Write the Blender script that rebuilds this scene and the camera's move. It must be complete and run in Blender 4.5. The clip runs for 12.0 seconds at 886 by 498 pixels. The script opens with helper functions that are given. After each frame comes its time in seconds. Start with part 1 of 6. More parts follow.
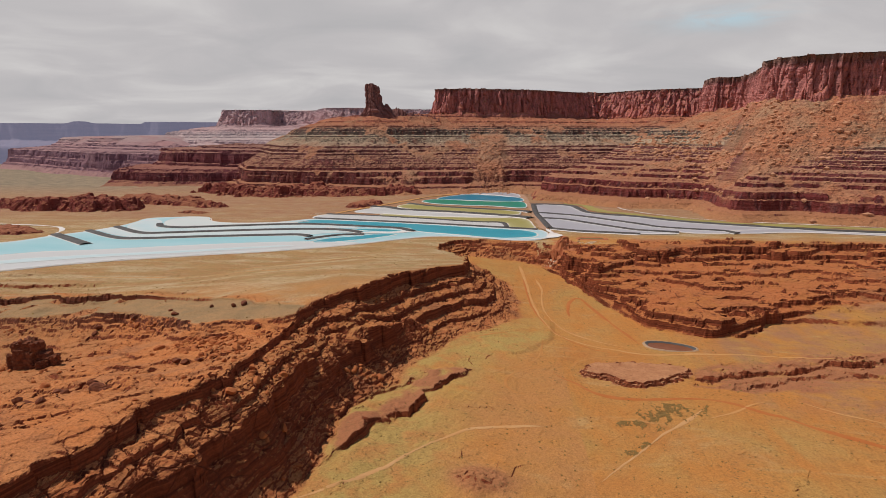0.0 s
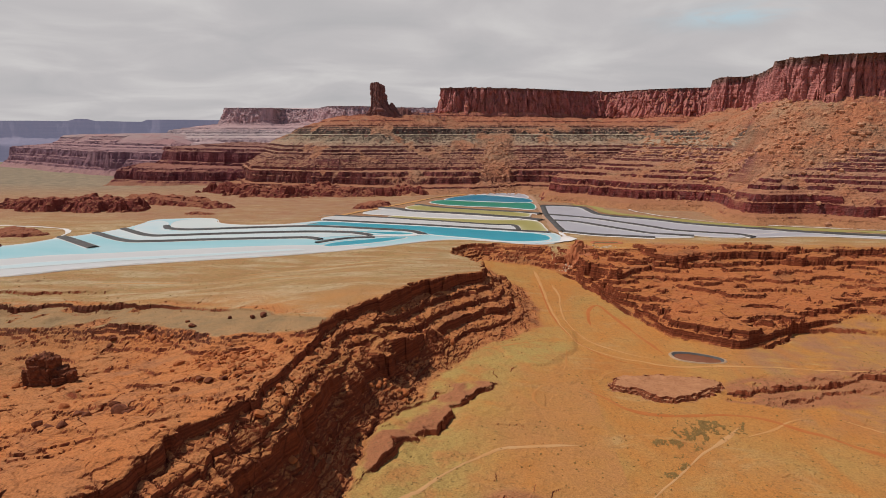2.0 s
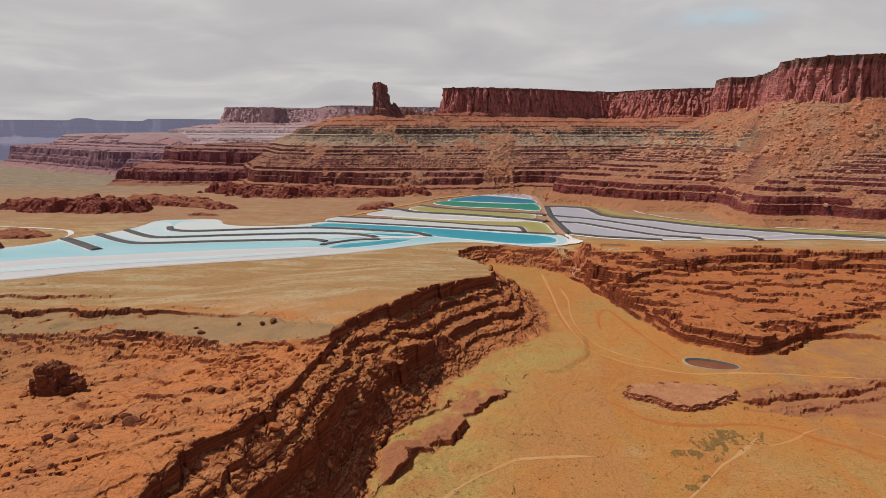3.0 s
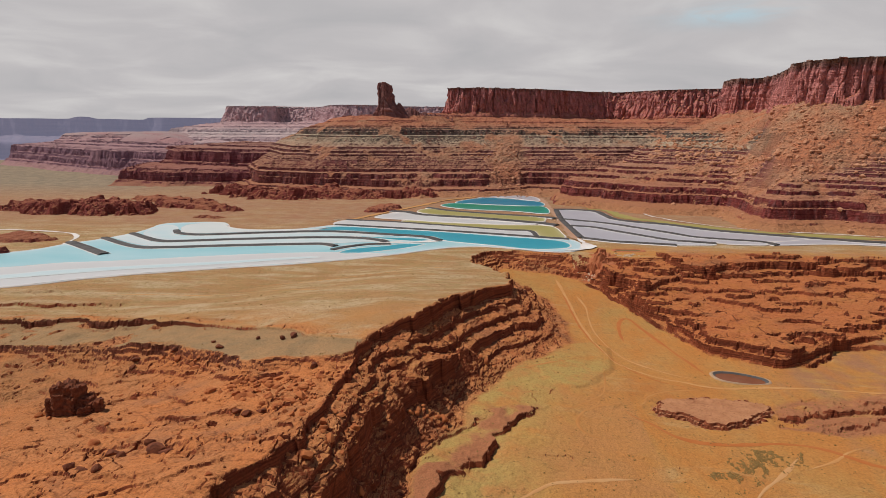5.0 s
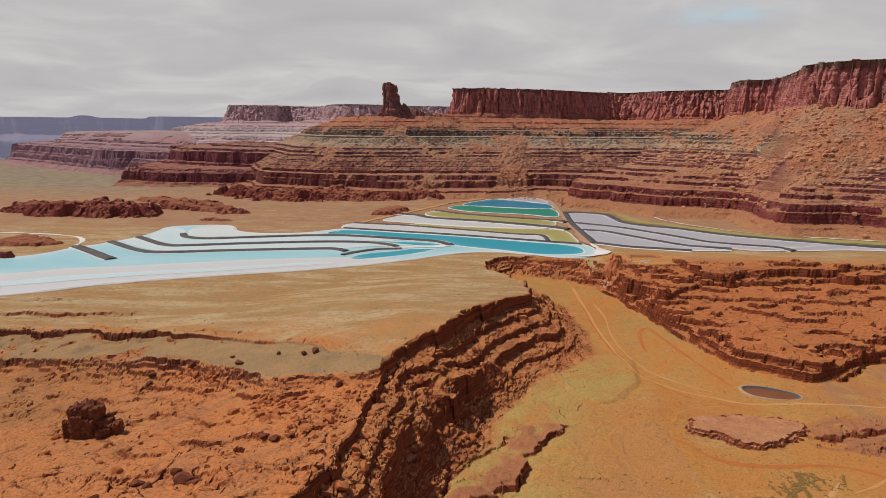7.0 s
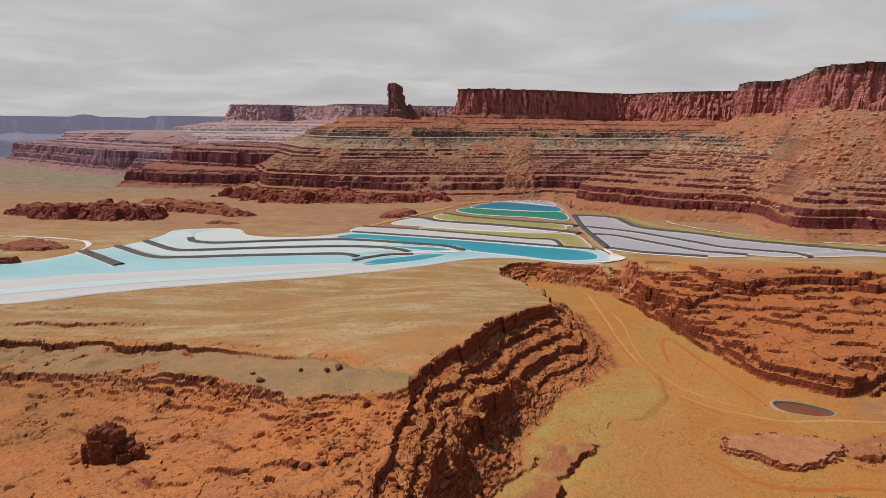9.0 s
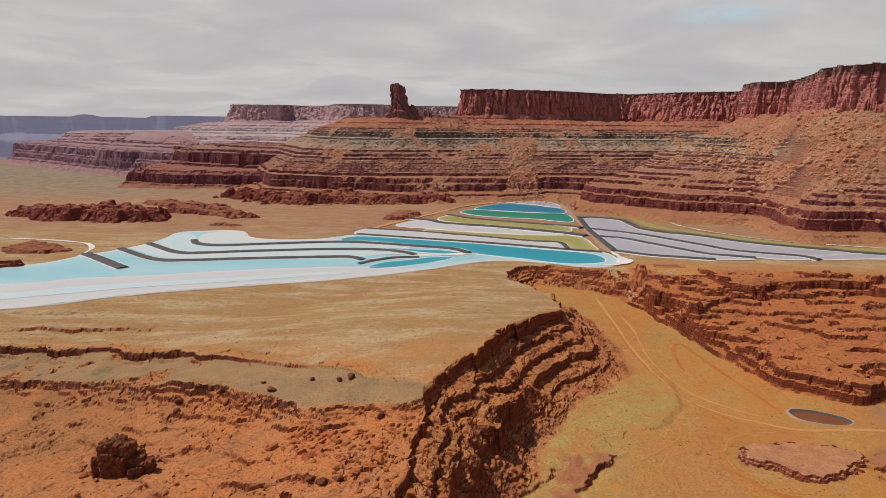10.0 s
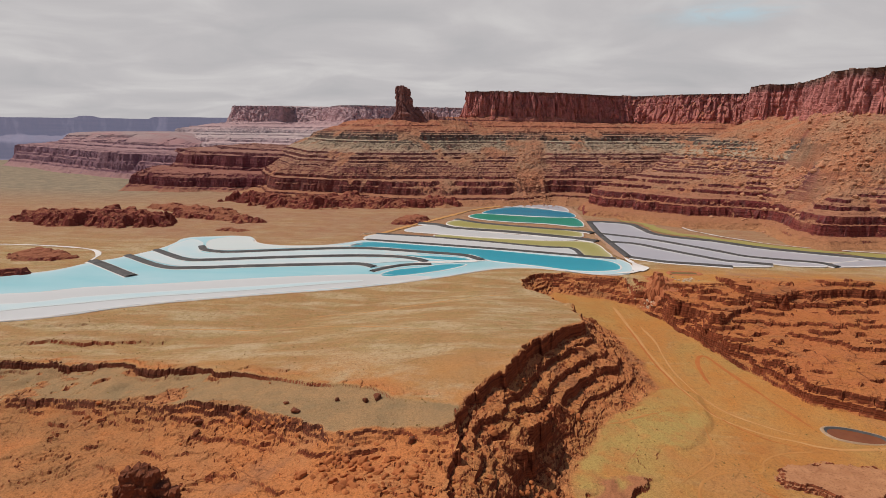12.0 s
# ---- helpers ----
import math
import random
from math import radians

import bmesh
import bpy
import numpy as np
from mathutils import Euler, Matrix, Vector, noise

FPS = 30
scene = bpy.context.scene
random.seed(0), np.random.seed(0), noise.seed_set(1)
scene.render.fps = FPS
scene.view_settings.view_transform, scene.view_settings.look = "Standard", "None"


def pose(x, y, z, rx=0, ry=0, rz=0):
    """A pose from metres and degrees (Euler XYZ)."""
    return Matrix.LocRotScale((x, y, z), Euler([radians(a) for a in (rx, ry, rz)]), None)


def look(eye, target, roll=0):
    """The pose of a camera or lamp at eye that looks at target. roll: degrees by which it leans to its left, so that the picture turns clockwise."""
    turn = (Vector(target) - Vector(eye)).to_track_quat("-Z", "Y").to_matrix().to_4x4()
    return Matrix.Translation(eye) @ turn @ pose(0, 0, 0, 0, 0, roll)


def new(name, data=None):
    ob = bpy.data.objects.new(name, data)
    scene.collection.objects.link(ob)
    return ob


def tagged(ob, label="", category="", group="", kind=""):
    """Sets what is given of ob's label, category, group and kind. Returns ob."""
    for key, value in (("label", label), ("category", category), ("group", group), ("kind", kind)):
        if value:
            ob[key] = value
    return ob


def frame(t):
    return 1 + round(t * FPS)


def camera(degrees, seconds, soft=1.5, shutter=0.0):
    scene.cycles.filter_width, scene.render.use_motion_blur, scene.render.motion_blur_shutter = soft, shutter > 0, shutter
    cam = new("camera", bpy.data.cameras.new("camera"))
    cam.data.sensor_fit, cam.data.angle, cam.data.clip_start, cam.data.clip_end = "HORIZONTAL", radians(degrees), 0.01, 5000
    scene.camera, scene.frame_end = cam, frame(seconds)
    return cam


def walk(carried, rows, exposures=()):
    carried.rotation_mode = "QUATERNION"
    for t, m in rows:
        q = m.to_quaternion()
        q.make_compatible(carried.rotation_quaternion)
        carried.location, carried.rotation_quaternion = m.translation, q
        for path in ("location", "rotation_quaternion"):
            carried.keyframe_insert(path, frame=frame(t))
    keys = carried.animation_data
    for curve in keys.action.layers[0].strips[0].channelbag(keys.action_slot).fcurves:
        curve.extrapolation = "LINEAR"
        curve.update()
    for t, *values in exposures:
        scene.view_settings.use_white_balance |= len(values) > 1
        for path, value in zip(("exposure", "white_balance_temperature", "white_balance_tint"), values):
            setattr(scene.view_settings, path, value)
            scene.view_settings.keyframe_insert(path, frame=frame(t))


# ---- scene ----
cam = camera(73.7, 12.0, soft=0.4)
# seconds, eye, point 1000 m ahead, lean
PATH = [
    (0, (-0.190, 0.520, 165.391), (-82.52, 978.98, -23.91), -0.042),
    (0.5, (-5.476, 3.970, 167.192), (-87.85, 982.17, -23.42), -0.021),
    (1, (-10.763, 7.424, 168.993), (-93.10, 985.41, -22.75), 0.005),
    (1.5, (-16.052, 10.884, 170.793), (-98.27, 988.69, -21.92), 0.034),
    (2, (-21.342, 14.349, 172.594), (-103.40, 992.00, -20.97), 0.066),
    (2.5, (-26.633, 17.819, 174.394), (-108.47, 995.34, -19.92), 0.100),
    (3, (-31.926, 21.294, 176.194), (-113.52, 998.70, -18.81), 0.136),
    (5, (-53.110, 35.248, 183.393), (-133.56, 1012.27, -13.97), 0.290),
    (5.5, (-58.409, 38.750, 185.192), (-138.57, 1015.68, -12.73), 0.329),
    (6, (-63.710, 42.257, 186.991), (-143.60, 1019.10, -11.49), 0.367),
    (6.5, (-69.012, 45.769, 188.790), (-148.63, 1022.52, -10.24), 0.403),
    (7, (-74.315, 49.286, 190.589), (-153.68, 1025.95, -9.00), 0.437),
    (9, (-95.542, 63.408, 197.782), (-174.09, 1039.73, -3.78), 0.546),
    (9.5, (-100.852, 66.951, 199.580), (-179.23, 1043.21, -2.35), 0.564),
    (10, (-106.163, 70.500, 201.378), (-184.39, 1046.71, -0.82), 0.577),
    (10.5, (-111.476, 74.054, 203.176), (-189.56, 1050.25, 0.82), 0.585),
    (11, (-116.790, 77.613, 204.973), (-194.73, 1053.82, 2.61), 0.587),
    (11.5, (-122.105, 81.178, 206.771), (-199.89, 1057.43, 4.59), 0.583),
    (12, (-127.422, 84.747, 208.568), (-205.04, 1061.10, 6.78), 0.573),
]
walk(cam, [(t, look(eye, target, roll)) for t, eye, target, roll in PATH])

# ---- world, sun ----
SUN_AZ, SUN_EL = radians(282), radians(58)   # azimuth clockwise from +y, height over the horizon
sun_way = Vector((math.sin(SUN_AZ) * math.cos(SUN_EL), math.cos(SUN_AZ) * math.cos(SUN_EL), math.sin(SUN_EL)))
sun = new("sun", bpy.data.lights.new("sun", "SUN"))
sun.data.energy, sun.data.angle, sun.data.color = 3.9, radians(0.6), (1.0, 0.93, 0.84)
sun.matrix_world = look((0, 0, 900), Vector((0, 0, 900)) - sun_way)

world = bpy.data.worlds.new("world")
scene.world = world
world.use_nodes = True


class Nodes:
    """Short hand for a node tree."""

    def __init__(self, tree):
        self.tree = tree
        tree.nodes.clear()

    def add(self, kind, **values):
        n = self.tree.nodes.new(kind)
        for key, value in values.items():
            if key in n.inputs:
                self.put(n.inputs[key], value)
        return n

    def put(self, socket, value):
        if isinstance(value, bpy.types.NodeSocket):
            self.tree.links.new(value, socket)
        else:
            socket.default_value = value

    def noise(self, vector, scale, detail=4.0, rough=0.55, warp=0.0):
        n = self.tree.nodes.new("ShaderNodeTexNoise")
        self.put(n.inputs["Vector"], vector)
        n.inputs["Scale"].default_value, n.inputs["Detail"].default_value = scale, detail
        n.inputs["Roughness"].default_value, n.inputs["Distortion"].default_value = rough, warp
        return n.outputs["Fac"]

    def ramp(self, fac, *stops):
        n = self.tree.nodes.new("ShaderNodeValToRGB")
        self.put(n.inputs["Fac"], fac)
        e = n.color_ramp.elements
        while len(e) < len(stops):
            e.new(0.5)
        for el, (at, c) in zip(e, stops):
            el.position = at
            el.color = (c, c, c, 1) if isinstance(c, (int, float)) else (*c, 1)
        return n.outputs["Color"]

    def mix(self, fac, a, b, mode="MIX"):
        n = self.tree.nodes.new("ShaderNodeMix")
        n.data_type, n.blend_type = "RGBA", mode
        self.put(n.inputs[0], fac)
        for socket, c in ((n.inputs[6], a), (n.inputs[7], b)):
            self.put(socket, (*c, 1) if isinstance(c, tuple) and len(c) == 3 else c)
        return n.outputs[2]

    def math(self, op, a, b=0.0, c=0.0):
        n = self.tree.nodes.new("ShaderNodeMath")
        n.operation = op
        for socket, v in zip(n.inputs, (a, b, c)):
            self.put(socket, v)
        return n.outputs[0]

    def span(self, v, lo, hi, a=0.0, b=1.0):
        n = self.tree.nodes.new("ShaderNodeMapRange")
        for socket, x in zip(n.inputs, (v, lo, hi, a, b)):
            self.put(socket, x)
        return n.outputs[0]

    def scaled(self, vector, x, y, z):
        n = self.tree.nodes.new("ShaderNodeVectorMath")
        n.operation = "MULTIPLY"
        self.put(n.inputs[0], vector)
        n.inputs[1].default_value = (x, y, z)
        return n.outputs[0]

    def split(self, vector):
        n = self.tree.nodes.new("ShaderNodeSeparateXYZ")
        self.put(n.inputs[0], vector)
        return n.outputs


w = Nodes(world.node_tree)
sky = w.add("ShaderNodeTexSky")
sky.sky_type, sky.sun_disc = "NISHITA", False
sky.sun_elevation, sky.sun_rotation = SUN_EL, SUN_AZ
sky.altitude, sky.dust_density = 1300, 1.5
way = w.add("ShaderNodeTexCoord").outputs["Generated"]
up = w.split(way)
flat = w.math("DIVIDE", 1.0, w.math("ADD", w.math("MAXIMUM", up[2], 0.0), 0.16))
vm = w.tree.nodes.new("ShaderNodeVectorMath")
vm.operation = "SCALE"
w.put(vm.inputs[0], way)
w.put(vm.inputs["Scale"], flat)
deck = vm.outputs[0]
blue = w.scaled(sky.outputs[0], 0.05, 0.055, 0.062)
puffs = w.noise(w.scaled(deck, 1.0, 1.0, 0.3), 1.1, 7.0, 0.52, 0.35)
cloud = w.ramp(w.noise(w.scaled(deck, 1.0, 1.2, 0.3), 1.3, 7.0, 0.5, 0.5), (0.3, (0.46, 0.45, 0.46)), (0.5, (0.52, 0.50, 0.507)), (0.7, (0.62, 0.60, 0.595)))
cover = w.span(w.math("SUBTRACT", puffs, w.span(up[2], 0.2, 0.6, -0.1, 0.42)), 0.26, 0.34)   # the deck breaks up overhead
east_gap = w.math("DIVIDE", w.math("SUBTRACT", w.math("DIVIDE", up[0], w.math("MAXIMUM", up[1], 0.1)), 0.36), 0.085)
low_gap = w.math("DIVIDE", w.math("SUBTRACT", up[2], 0.165), 0.014)
gap = w.math("POWER", 2.718, w.math("MULTIPLY", w.math("ADD", w.math("MULTIPLY", east_gap, east_gap), w.math("MULTIPLY", low_gap, low_gap)), -1.0))
gap = w.math("MULTIPLY", gap, w.ramp(w.noise(w.scaled(way, 1.0, 1.0, 5.0), 9.0, 5.0, 0.6, 0.4), (0.38, 0.0), (0.6, 1.0)))
bg = w.add("ShaderNodeBackground", Color=w.mix(w.math("MULTIPLY", gap, 0.75), w.mix(cover, blue, cloud), (0.44, 0.60, 0.68)), Strength=1.0)
w.tree.links.new(bg.outputs[0], w.add("ShaderNodeOutputWorld").inputs[0])

# ---- materials ----
def material(name, build):
    m = bpy.data.materials.new(name)
    m.use_nodes = True
    n = Nodes(m.node_tree)
    out = n.add("ShaderNodeOutputMaterial")
    bsdf = n.add("ShaderNodeBsdfPrincipled")
    n.tree.links.new(bsdf.outputs[0], out.inputs[0])
    place = n.add("ShaderNodeNewGeometry").outputs["Position"]
    build(n, bsdf, place)
    return m


def bump(n, bsdf, height, strength, distance):
    b = n.add("ShaderNodeBump", Height=height, Strength=strength, Distance=distance)
    n.put(bsdf.inputs["Normal"], b.outputs[0])


def attribute(n, name):
    a = n.tree.nodes.new("ShaderNodeAttribute")
    a.attribute_name = name
    return a.outputs["Fac"]


def steepness(n, lo, hi):
    """1 on faces that stand steep, 0 on flat ones."""
    g = n.add("ShaderNodeNewGeometry")
    return n.span(n.split(g.outputs["True Normal"])[2], hi, lo)


def ground_look(n, bsdf, p):
    x, y, z = n.split(p)
    mid, fine = n.noise(p, 0.035, 6, 0.6), n.noise(p, 0.5, 5, 0.65)
    # sand of the canyon floor: ochre, redder drifts, pale washes
    sand = n.mix(n.ramp(mid, (0.35, 0.0), (0.65, 1.0)), (0.47, 0.205, 0.055), (0.45, 0.225, 0.072))
    sand = n.mix(n.ramp(n.noise(p, 0.011, 6, 0.6, 0.8), (0.50, 0.0), (0.68, 0.7)), sand, (0.42, 0.155, 0.045))
    sand = n.mix(n.ramp(n.noise(n.scaled(p, 0.012, 0.03, 0.02), 1.0, 6, 0.6, 1.2), (0.56, 0.0), (0.68, 0.6)), sand, (0.46, 0.29, 0.125))
    # dry turf of the bench and the plain
    dry = n.mix(n.ramp(n.noise(p, 0.016, 6, 0.62), (0.38, 0.0), (0.62, 1.0)), (0.38, 0.225, 0.098), (0.35, 0.185, 0.080))
    dry = n.mix(n.ramp(n.noise(n.scaled(p, 0.01, 0.035, 0.02), 1.0, 6, 0.6), (0.46, 0.0), (0.60, 0.9)), dry, (0.46, 0.335, 0.195))
    dry = n.mix(n.ramp(n.noise(p, 0.05, 6, 0.7), (0.48, 0.0), (0.62, 0.6)), dry, (0.30, 0.21, 0.085))
    dry = n.mix(n.ramp(n.noise(p, 0.19, 5, 0.75), (0.5, 0.0), (0.64, 0.6)), dry, (0.24, 0.145, 0.06))
    sand = n.mix(n.ramp(n.noise(p, 0.008, 5, 0.6, 0.6), (0.50, 0.0), (0.64, 0.75)), sand, (0.40, 0.235, 0.075))
    sand = n.mix(n.ramp(n.noise(p, 0.14, 6, 0.75), (0.5, 0.0), (0.66, 0.5)), sand, (0.30, 0.13, 0.045))
    sand = n.mix(n.math("MULTIPLY", n.math("MULTIPLY", n.span(x, 170.0, 230.0), n.span(y, 395.0, 425.0)), n.ramp(mid, (0.4, 0.0), (0.6, 0.8))), sand, (0.33, 0.150, 0.085))   # purplish soil in the east
    sand = n.mix(n.ramp(n.noise(n.scaled(p, 0.02, 0.007, 0.01), 1.0, 6, 0.6, 1.0), (0.48, 0.0), (0.62, 0.6)), sand, (0.47, 0.18, 0.045))
    col = n.mix(attribute(n, "dry"), sand, dry)
    red_plain = n.math("MULTIPLY", n.span(y, 1020.0, 1200.0, 0.0, 0.95), n.ramp(n.noise(p, 0.008, 6, 0.65), (0.35, 0.5), (0.6, 1.0)))   # red soil behind the ponds
    col = n.mix(red_plain, col, n.mix(n.ramp(mid, (0.4, 0.0), (0.62, 1.0)), (0.31, 0.145, 0.082), (0.34, 0.20, 0.118)))
    grey_plain = n.math("MULTIPLY", n.span(x, -700.0, -1300.0), n.span(y, 1500.0, 2000.0))   # grey tone of the western plain, dimmed partly as painted cloud shade
    col = n.mix(grey_plain, col, n.mix(n.ramp(mid, (0.4, 0.0), (0.6, 1.0)), (0.21, 0.165, 0.115), (0.29, 0.22, 0.145)))
    col = n.mix(n.math("MULTIPLY", attribute(n, "edge"), n.ramp(n.noise(p, 0.025, 6, 0.65), (0.38, 0.1), (0.6, 1.0))), col, n.mix(mid, (0.48, 0.21, 0.065), (0.40, 0.19, 0.075)))
    turf = n.ramp(n.noise(p, 0.045, 6, 0.65), (0.38, 0.1), (0.56, 0.95))
    col = n.mix(n.math("MULTIPLY", turf, attribute(n, "grass")), col, (0.40, 0.265, 0.085))
    # bare rock: red slabs, grey-brown varnish
    slab = n.mix(n.ramp(n.noise(n.scaled(p, 0.04, 0.04, 0.6), 1.0, 6, 0.6), (0.35, 0.0), (0.7, 1.0)), (0.41, 0.130, 0.048), (0.57, 0.235, 0.094))
    slab = n.mix(n.span(x, 10.0, 90.0, 0.0, 0.75), slab, n.mix(mid, (0.36, 0.092, 0.031), (0.49, 0.170, 0.060)))   # redder beds in the east
    slab = n.mix(n.ramp(n.noise(p, 0.09, 6, 0.7), (0.55, 0.0), (0.7, 0.6)), slab, (0.27, 0.078, 0.028))
    col = n.mix(n.math("MULTIPLY", attribute(n, "rock"), n.ramp(mid, (0.3, 0.6), (0.6, 1.0))), col, slab)
    col = n.mix(n.math("MULTIPLY", attribute(n, "rock"), n.ramp(n.noise(p, 0.022, 5, 0.6), (0.54, 0.0), (0.64, 0.5))), col, (0.20, 0.092, 0.050))
    shelf = n.mix(n.ramp(n.noise(p, 0.02, 6, 0.6, 0.6), (0.38, 0.0), (0.66, 1.0)), (0.52, 0.180, 0.058), (0.45, 0.185, 0.074))
    shelf = n.mix(n.ramp(n.noise(p, 0.013, 6, 0.65, 0.5), (0.53, 0.0), (0.66, 0.75)), shelf, (0.27, 0.125, 0.070))
    shelf = n.mix(n.math("MULTIPLY", n.span(x, -270.0, -400.0), n.ramp(mid, (0.35, 0.2), (0.6, 0.9))), shelf, (0.29, 0.145, 0.060))
    col = n.mix(n.math("MULTIPLY", attribute(n, "shelf"), 0.85), col, shelf)
    col = n.mix(attribute(n, "grey"), col, n.mix(n.ramp(n.noise(p, 0.05, 6, 0.65), (0.36, 0.0), (0.62, 1.0)), (0.26, 0.170, 0.088), (0.35, 0.205, 0.098)))
    col = n.mix(attribute(n, "lip"), col, n.mix(mid, (0.50, 0.20, 0.070), (0.43, 0.155, 0.055)))
    col = n.mix(attribute(n, "slab"), col, n.mix(mid, (0.31, 0.118, 0.058), (0.39, 0.165, 0.075)))
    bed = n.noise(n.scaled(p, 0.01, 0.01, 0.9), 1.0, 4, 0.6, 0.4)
    # bare rock of steep faces, its colour darkened further to deepen their shade
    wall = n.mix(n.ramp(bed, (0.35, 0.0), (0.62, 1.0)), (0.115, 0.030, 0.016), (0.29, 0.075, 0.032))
    # west bench ledges: desert varnish together with shade painted into the colour
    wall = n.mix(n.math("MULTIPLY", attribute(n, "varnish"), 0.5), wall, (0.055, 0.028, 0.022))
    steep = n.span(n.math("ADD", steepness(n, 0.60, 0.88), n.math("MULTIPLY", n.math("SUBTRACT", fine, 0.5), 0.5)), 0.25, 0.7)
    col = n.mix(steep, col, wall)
    cracks = n.tree.nodes.new("ShaderNodeTexVoronoi")
    cracks.feature = "DISTANCE_TO_EDGE"
    n.put(cracks.inputs["Vector"], n.mix(0.25, n.scaled(p, 1, 1.5, 2.5), n.scaled(n.tree.nodes.new("ShaderNodeTexNoise").outputs["Color"], 20, 20, 20)))
    cracks.inputs["Scale"].default_value = 0.045
    gap = n.math("MULTIPLY", n.span(cracks.outputs["Distance"], 0.0, 0.030, 0.95, 0.0), n.math("MULTIPLY", n.math("SUBTRACT", attribute(n, "rock"), n.math("MULTIPLY", attribute(n, "shelf"), 0.5)), n.ramp(n.noise(p, 0.04, 4), (0.47, 0.0), (0.57, 1.0))))
    col = n.mix(gap, col, (0.12, 0.035, 0.018))
    specks = n.math("MULTIPLY", n.ramp(n.noise(p, 0.42, 4, 0.75), (0.57, 0.0), (0.64, 0.85)), n.ramp(n.noise(p, 0.012, 5, 0.6), (0.42, 0.15), (0.6, 1.0)))
    col = n.mix(n.math("MULTIPLY", specks, attribute(n, "scrub")), col, (0.15, 0.10, 0.04))
    col = n.mix(n.math("MULTIPLY", n.ramp(fine, (0.27, 0.6), (0.5, 0.0)), n.span(attribute(n, "rock"), 0.0, 1.0, 0.4, 1.0)), col, (0.12, 0.045, 0.02))
    col = n.mix(1.0, col, n.ramp(n.noise(p, 1.0, 3, 0.8), (0.3, 0.74), (0.7, 1.16)), "MULTIPLY")
    n.put(bsdf.inputs["Base Color"], col)
    bsdf.inputs["Roughness"].default_value, bsdf.inputs["Specular IOR Level"].default_value = 0.95, 0.1
    rel = n.math("ADD", n.noise(p, 0.3, 8, 0.65), n.math("MULTIPLY", n.noise(n.scaled(p, 0.1, 0.1, 2.0), 1.0, 5, 0.6), attribute(n, "rock")))
    bump(n, bsdf, n.math("SUBTRACT", rel, n.math("MULTIPLY", gap, 0.6)), 0.9, 1.3)


def strata_look(n, bsdf, p, pale=0.0, tint=(0.20, 0.155, 0.195)):
    """Beds by height: dark red foot ledges, banded brown slope, grey-green clay, orange talus, wine-red cliff."""
    x, y, z = n.split(p)
    bend = n.math("MULTIPLY", n.math("SUBTRACT", n.noise(p, 0.004, 4), 0.5), 12.0)
    zz = n.math("ADD", z, bend)
    h = n.span(zz, 0.0, 360.0)
    # the rock colours are pushed towards purple to imitate shade and haze
    rock = n.ramp(h, (0.0, (0.25, 0.062, 0.048)), (0.12, (0.20, 0.043, 0.040)), (0.20, (0.20, 0.048, 0.046)), (0.26, (0.22, 0.070, 0.066)),
                  (0.37, (0.21, 0.080, 0.074)), (0.39, (0.21, 0.165, 0.120)), (0.46, (0.19, 0.155, 0.120)), (0.49, (0.085, 0.072, 0.064)), (0.525, (0.11, 0.08, 0.07)), (0.55, (0.29, 0.085, 0.055)),
                  (0.64, (0.31, 0.095, 0.065)), (0.67, (0.52, 0.195, 0.165)), (0.90, (0.47, 0.185, 0.17)), (0.925, (0.27, 0.125, 0.11)), (0.96, (0.24, 0.15, 0.12)))
    scree = n.ramp(h, (0.0, (0.40, 0.185, 0.085)), (0.07, (0.35, 0.135, 0.075)), (0.2, (0.37, 0.172, 0.104)), (0.34, (0.39, 0.215, 0.142)), (0.40, (0.40, 0.30, 0.205)),
                   (0.47, (0.37, 0.30, 0.21)), (0.53, (0.36, 0.175, 0.105)), (0.58, (0.42, 0.15, 0.078)), (0.72, (0.42, 0.145, 0.080)), (0.95, (0.35, 0.19, 0.12)))
    beds = n.noise(n.scaled(p, 0.002, 0.002, 0.13), 1.0, 4, 0.7)
    low_beds = n.span(h, 0.6, 0.66, 1.0, 0.15)
    rock = n.mix(n.math("MULTIPLY", low_beds, n.ramp(beds, (0.38, 0.75), (0.55, 0.0))), rock, n.mix(1.0, rock, (0.52, 0.46, 0.50), "MULTIPLY"))
    thin = n.noise(n.scaled(p, 0.003, 0.003, 0.42), 1.0, 3, 0.7)
    rock = n.mix(n.math("MULTIPLY", low_beds, n.ramp(thin, (0.42, 0.6), (0.52, 0.0))), rock, n.mix(1.0, rock, (0.50, 0.46, 0.48), "MULTIPLY"))
    streak = n.noise(n.scaled(p, 0.085, 0.085, 0.006), 1.0, 5, 0.65)
    rock = n.mix(n.ramp(streak, (0.50, 0.0), (0.62, 0.6)), rock, (0.17, 0.075, 0.072))
    rock = n.mix(n.ramp(n.noise(n.scaled(p, 0.045, 0.045, 0.004), 1.0, 4), (0.54, 0.0), (0.68, 0.6)), rock, n.mix(h, (0.22, 0.062, 0.045), (0.44, 0.15, 0.10)))
    scree = n.mix(n.ramp(n.noise(p, 0.02, 6, 0.65), (0.45, 0.0), (0.68, 0.45)), scree, (0.34, 0.165, 0.09))
    veil = attribute(n, "veil")
    loose = n.mix(n.ramp(n.noise(p, 0.012, 6, 0.65), (0.4, 0.0), (0.62, 1.0)), (0.42, 0.165, 0.085), (0.37, 0.205, 0.12))
    scree = n.mix(veil, scree, loose)
    scree = n.mix(n.ramp(n.noise(p, 0.16, 4, 0.7), (0.58, 0.0), (0.66, 0.7)), scree, (0.17, 0.08, 0.05))
    g = n.noise(p, 0.12, 5, 0.65)
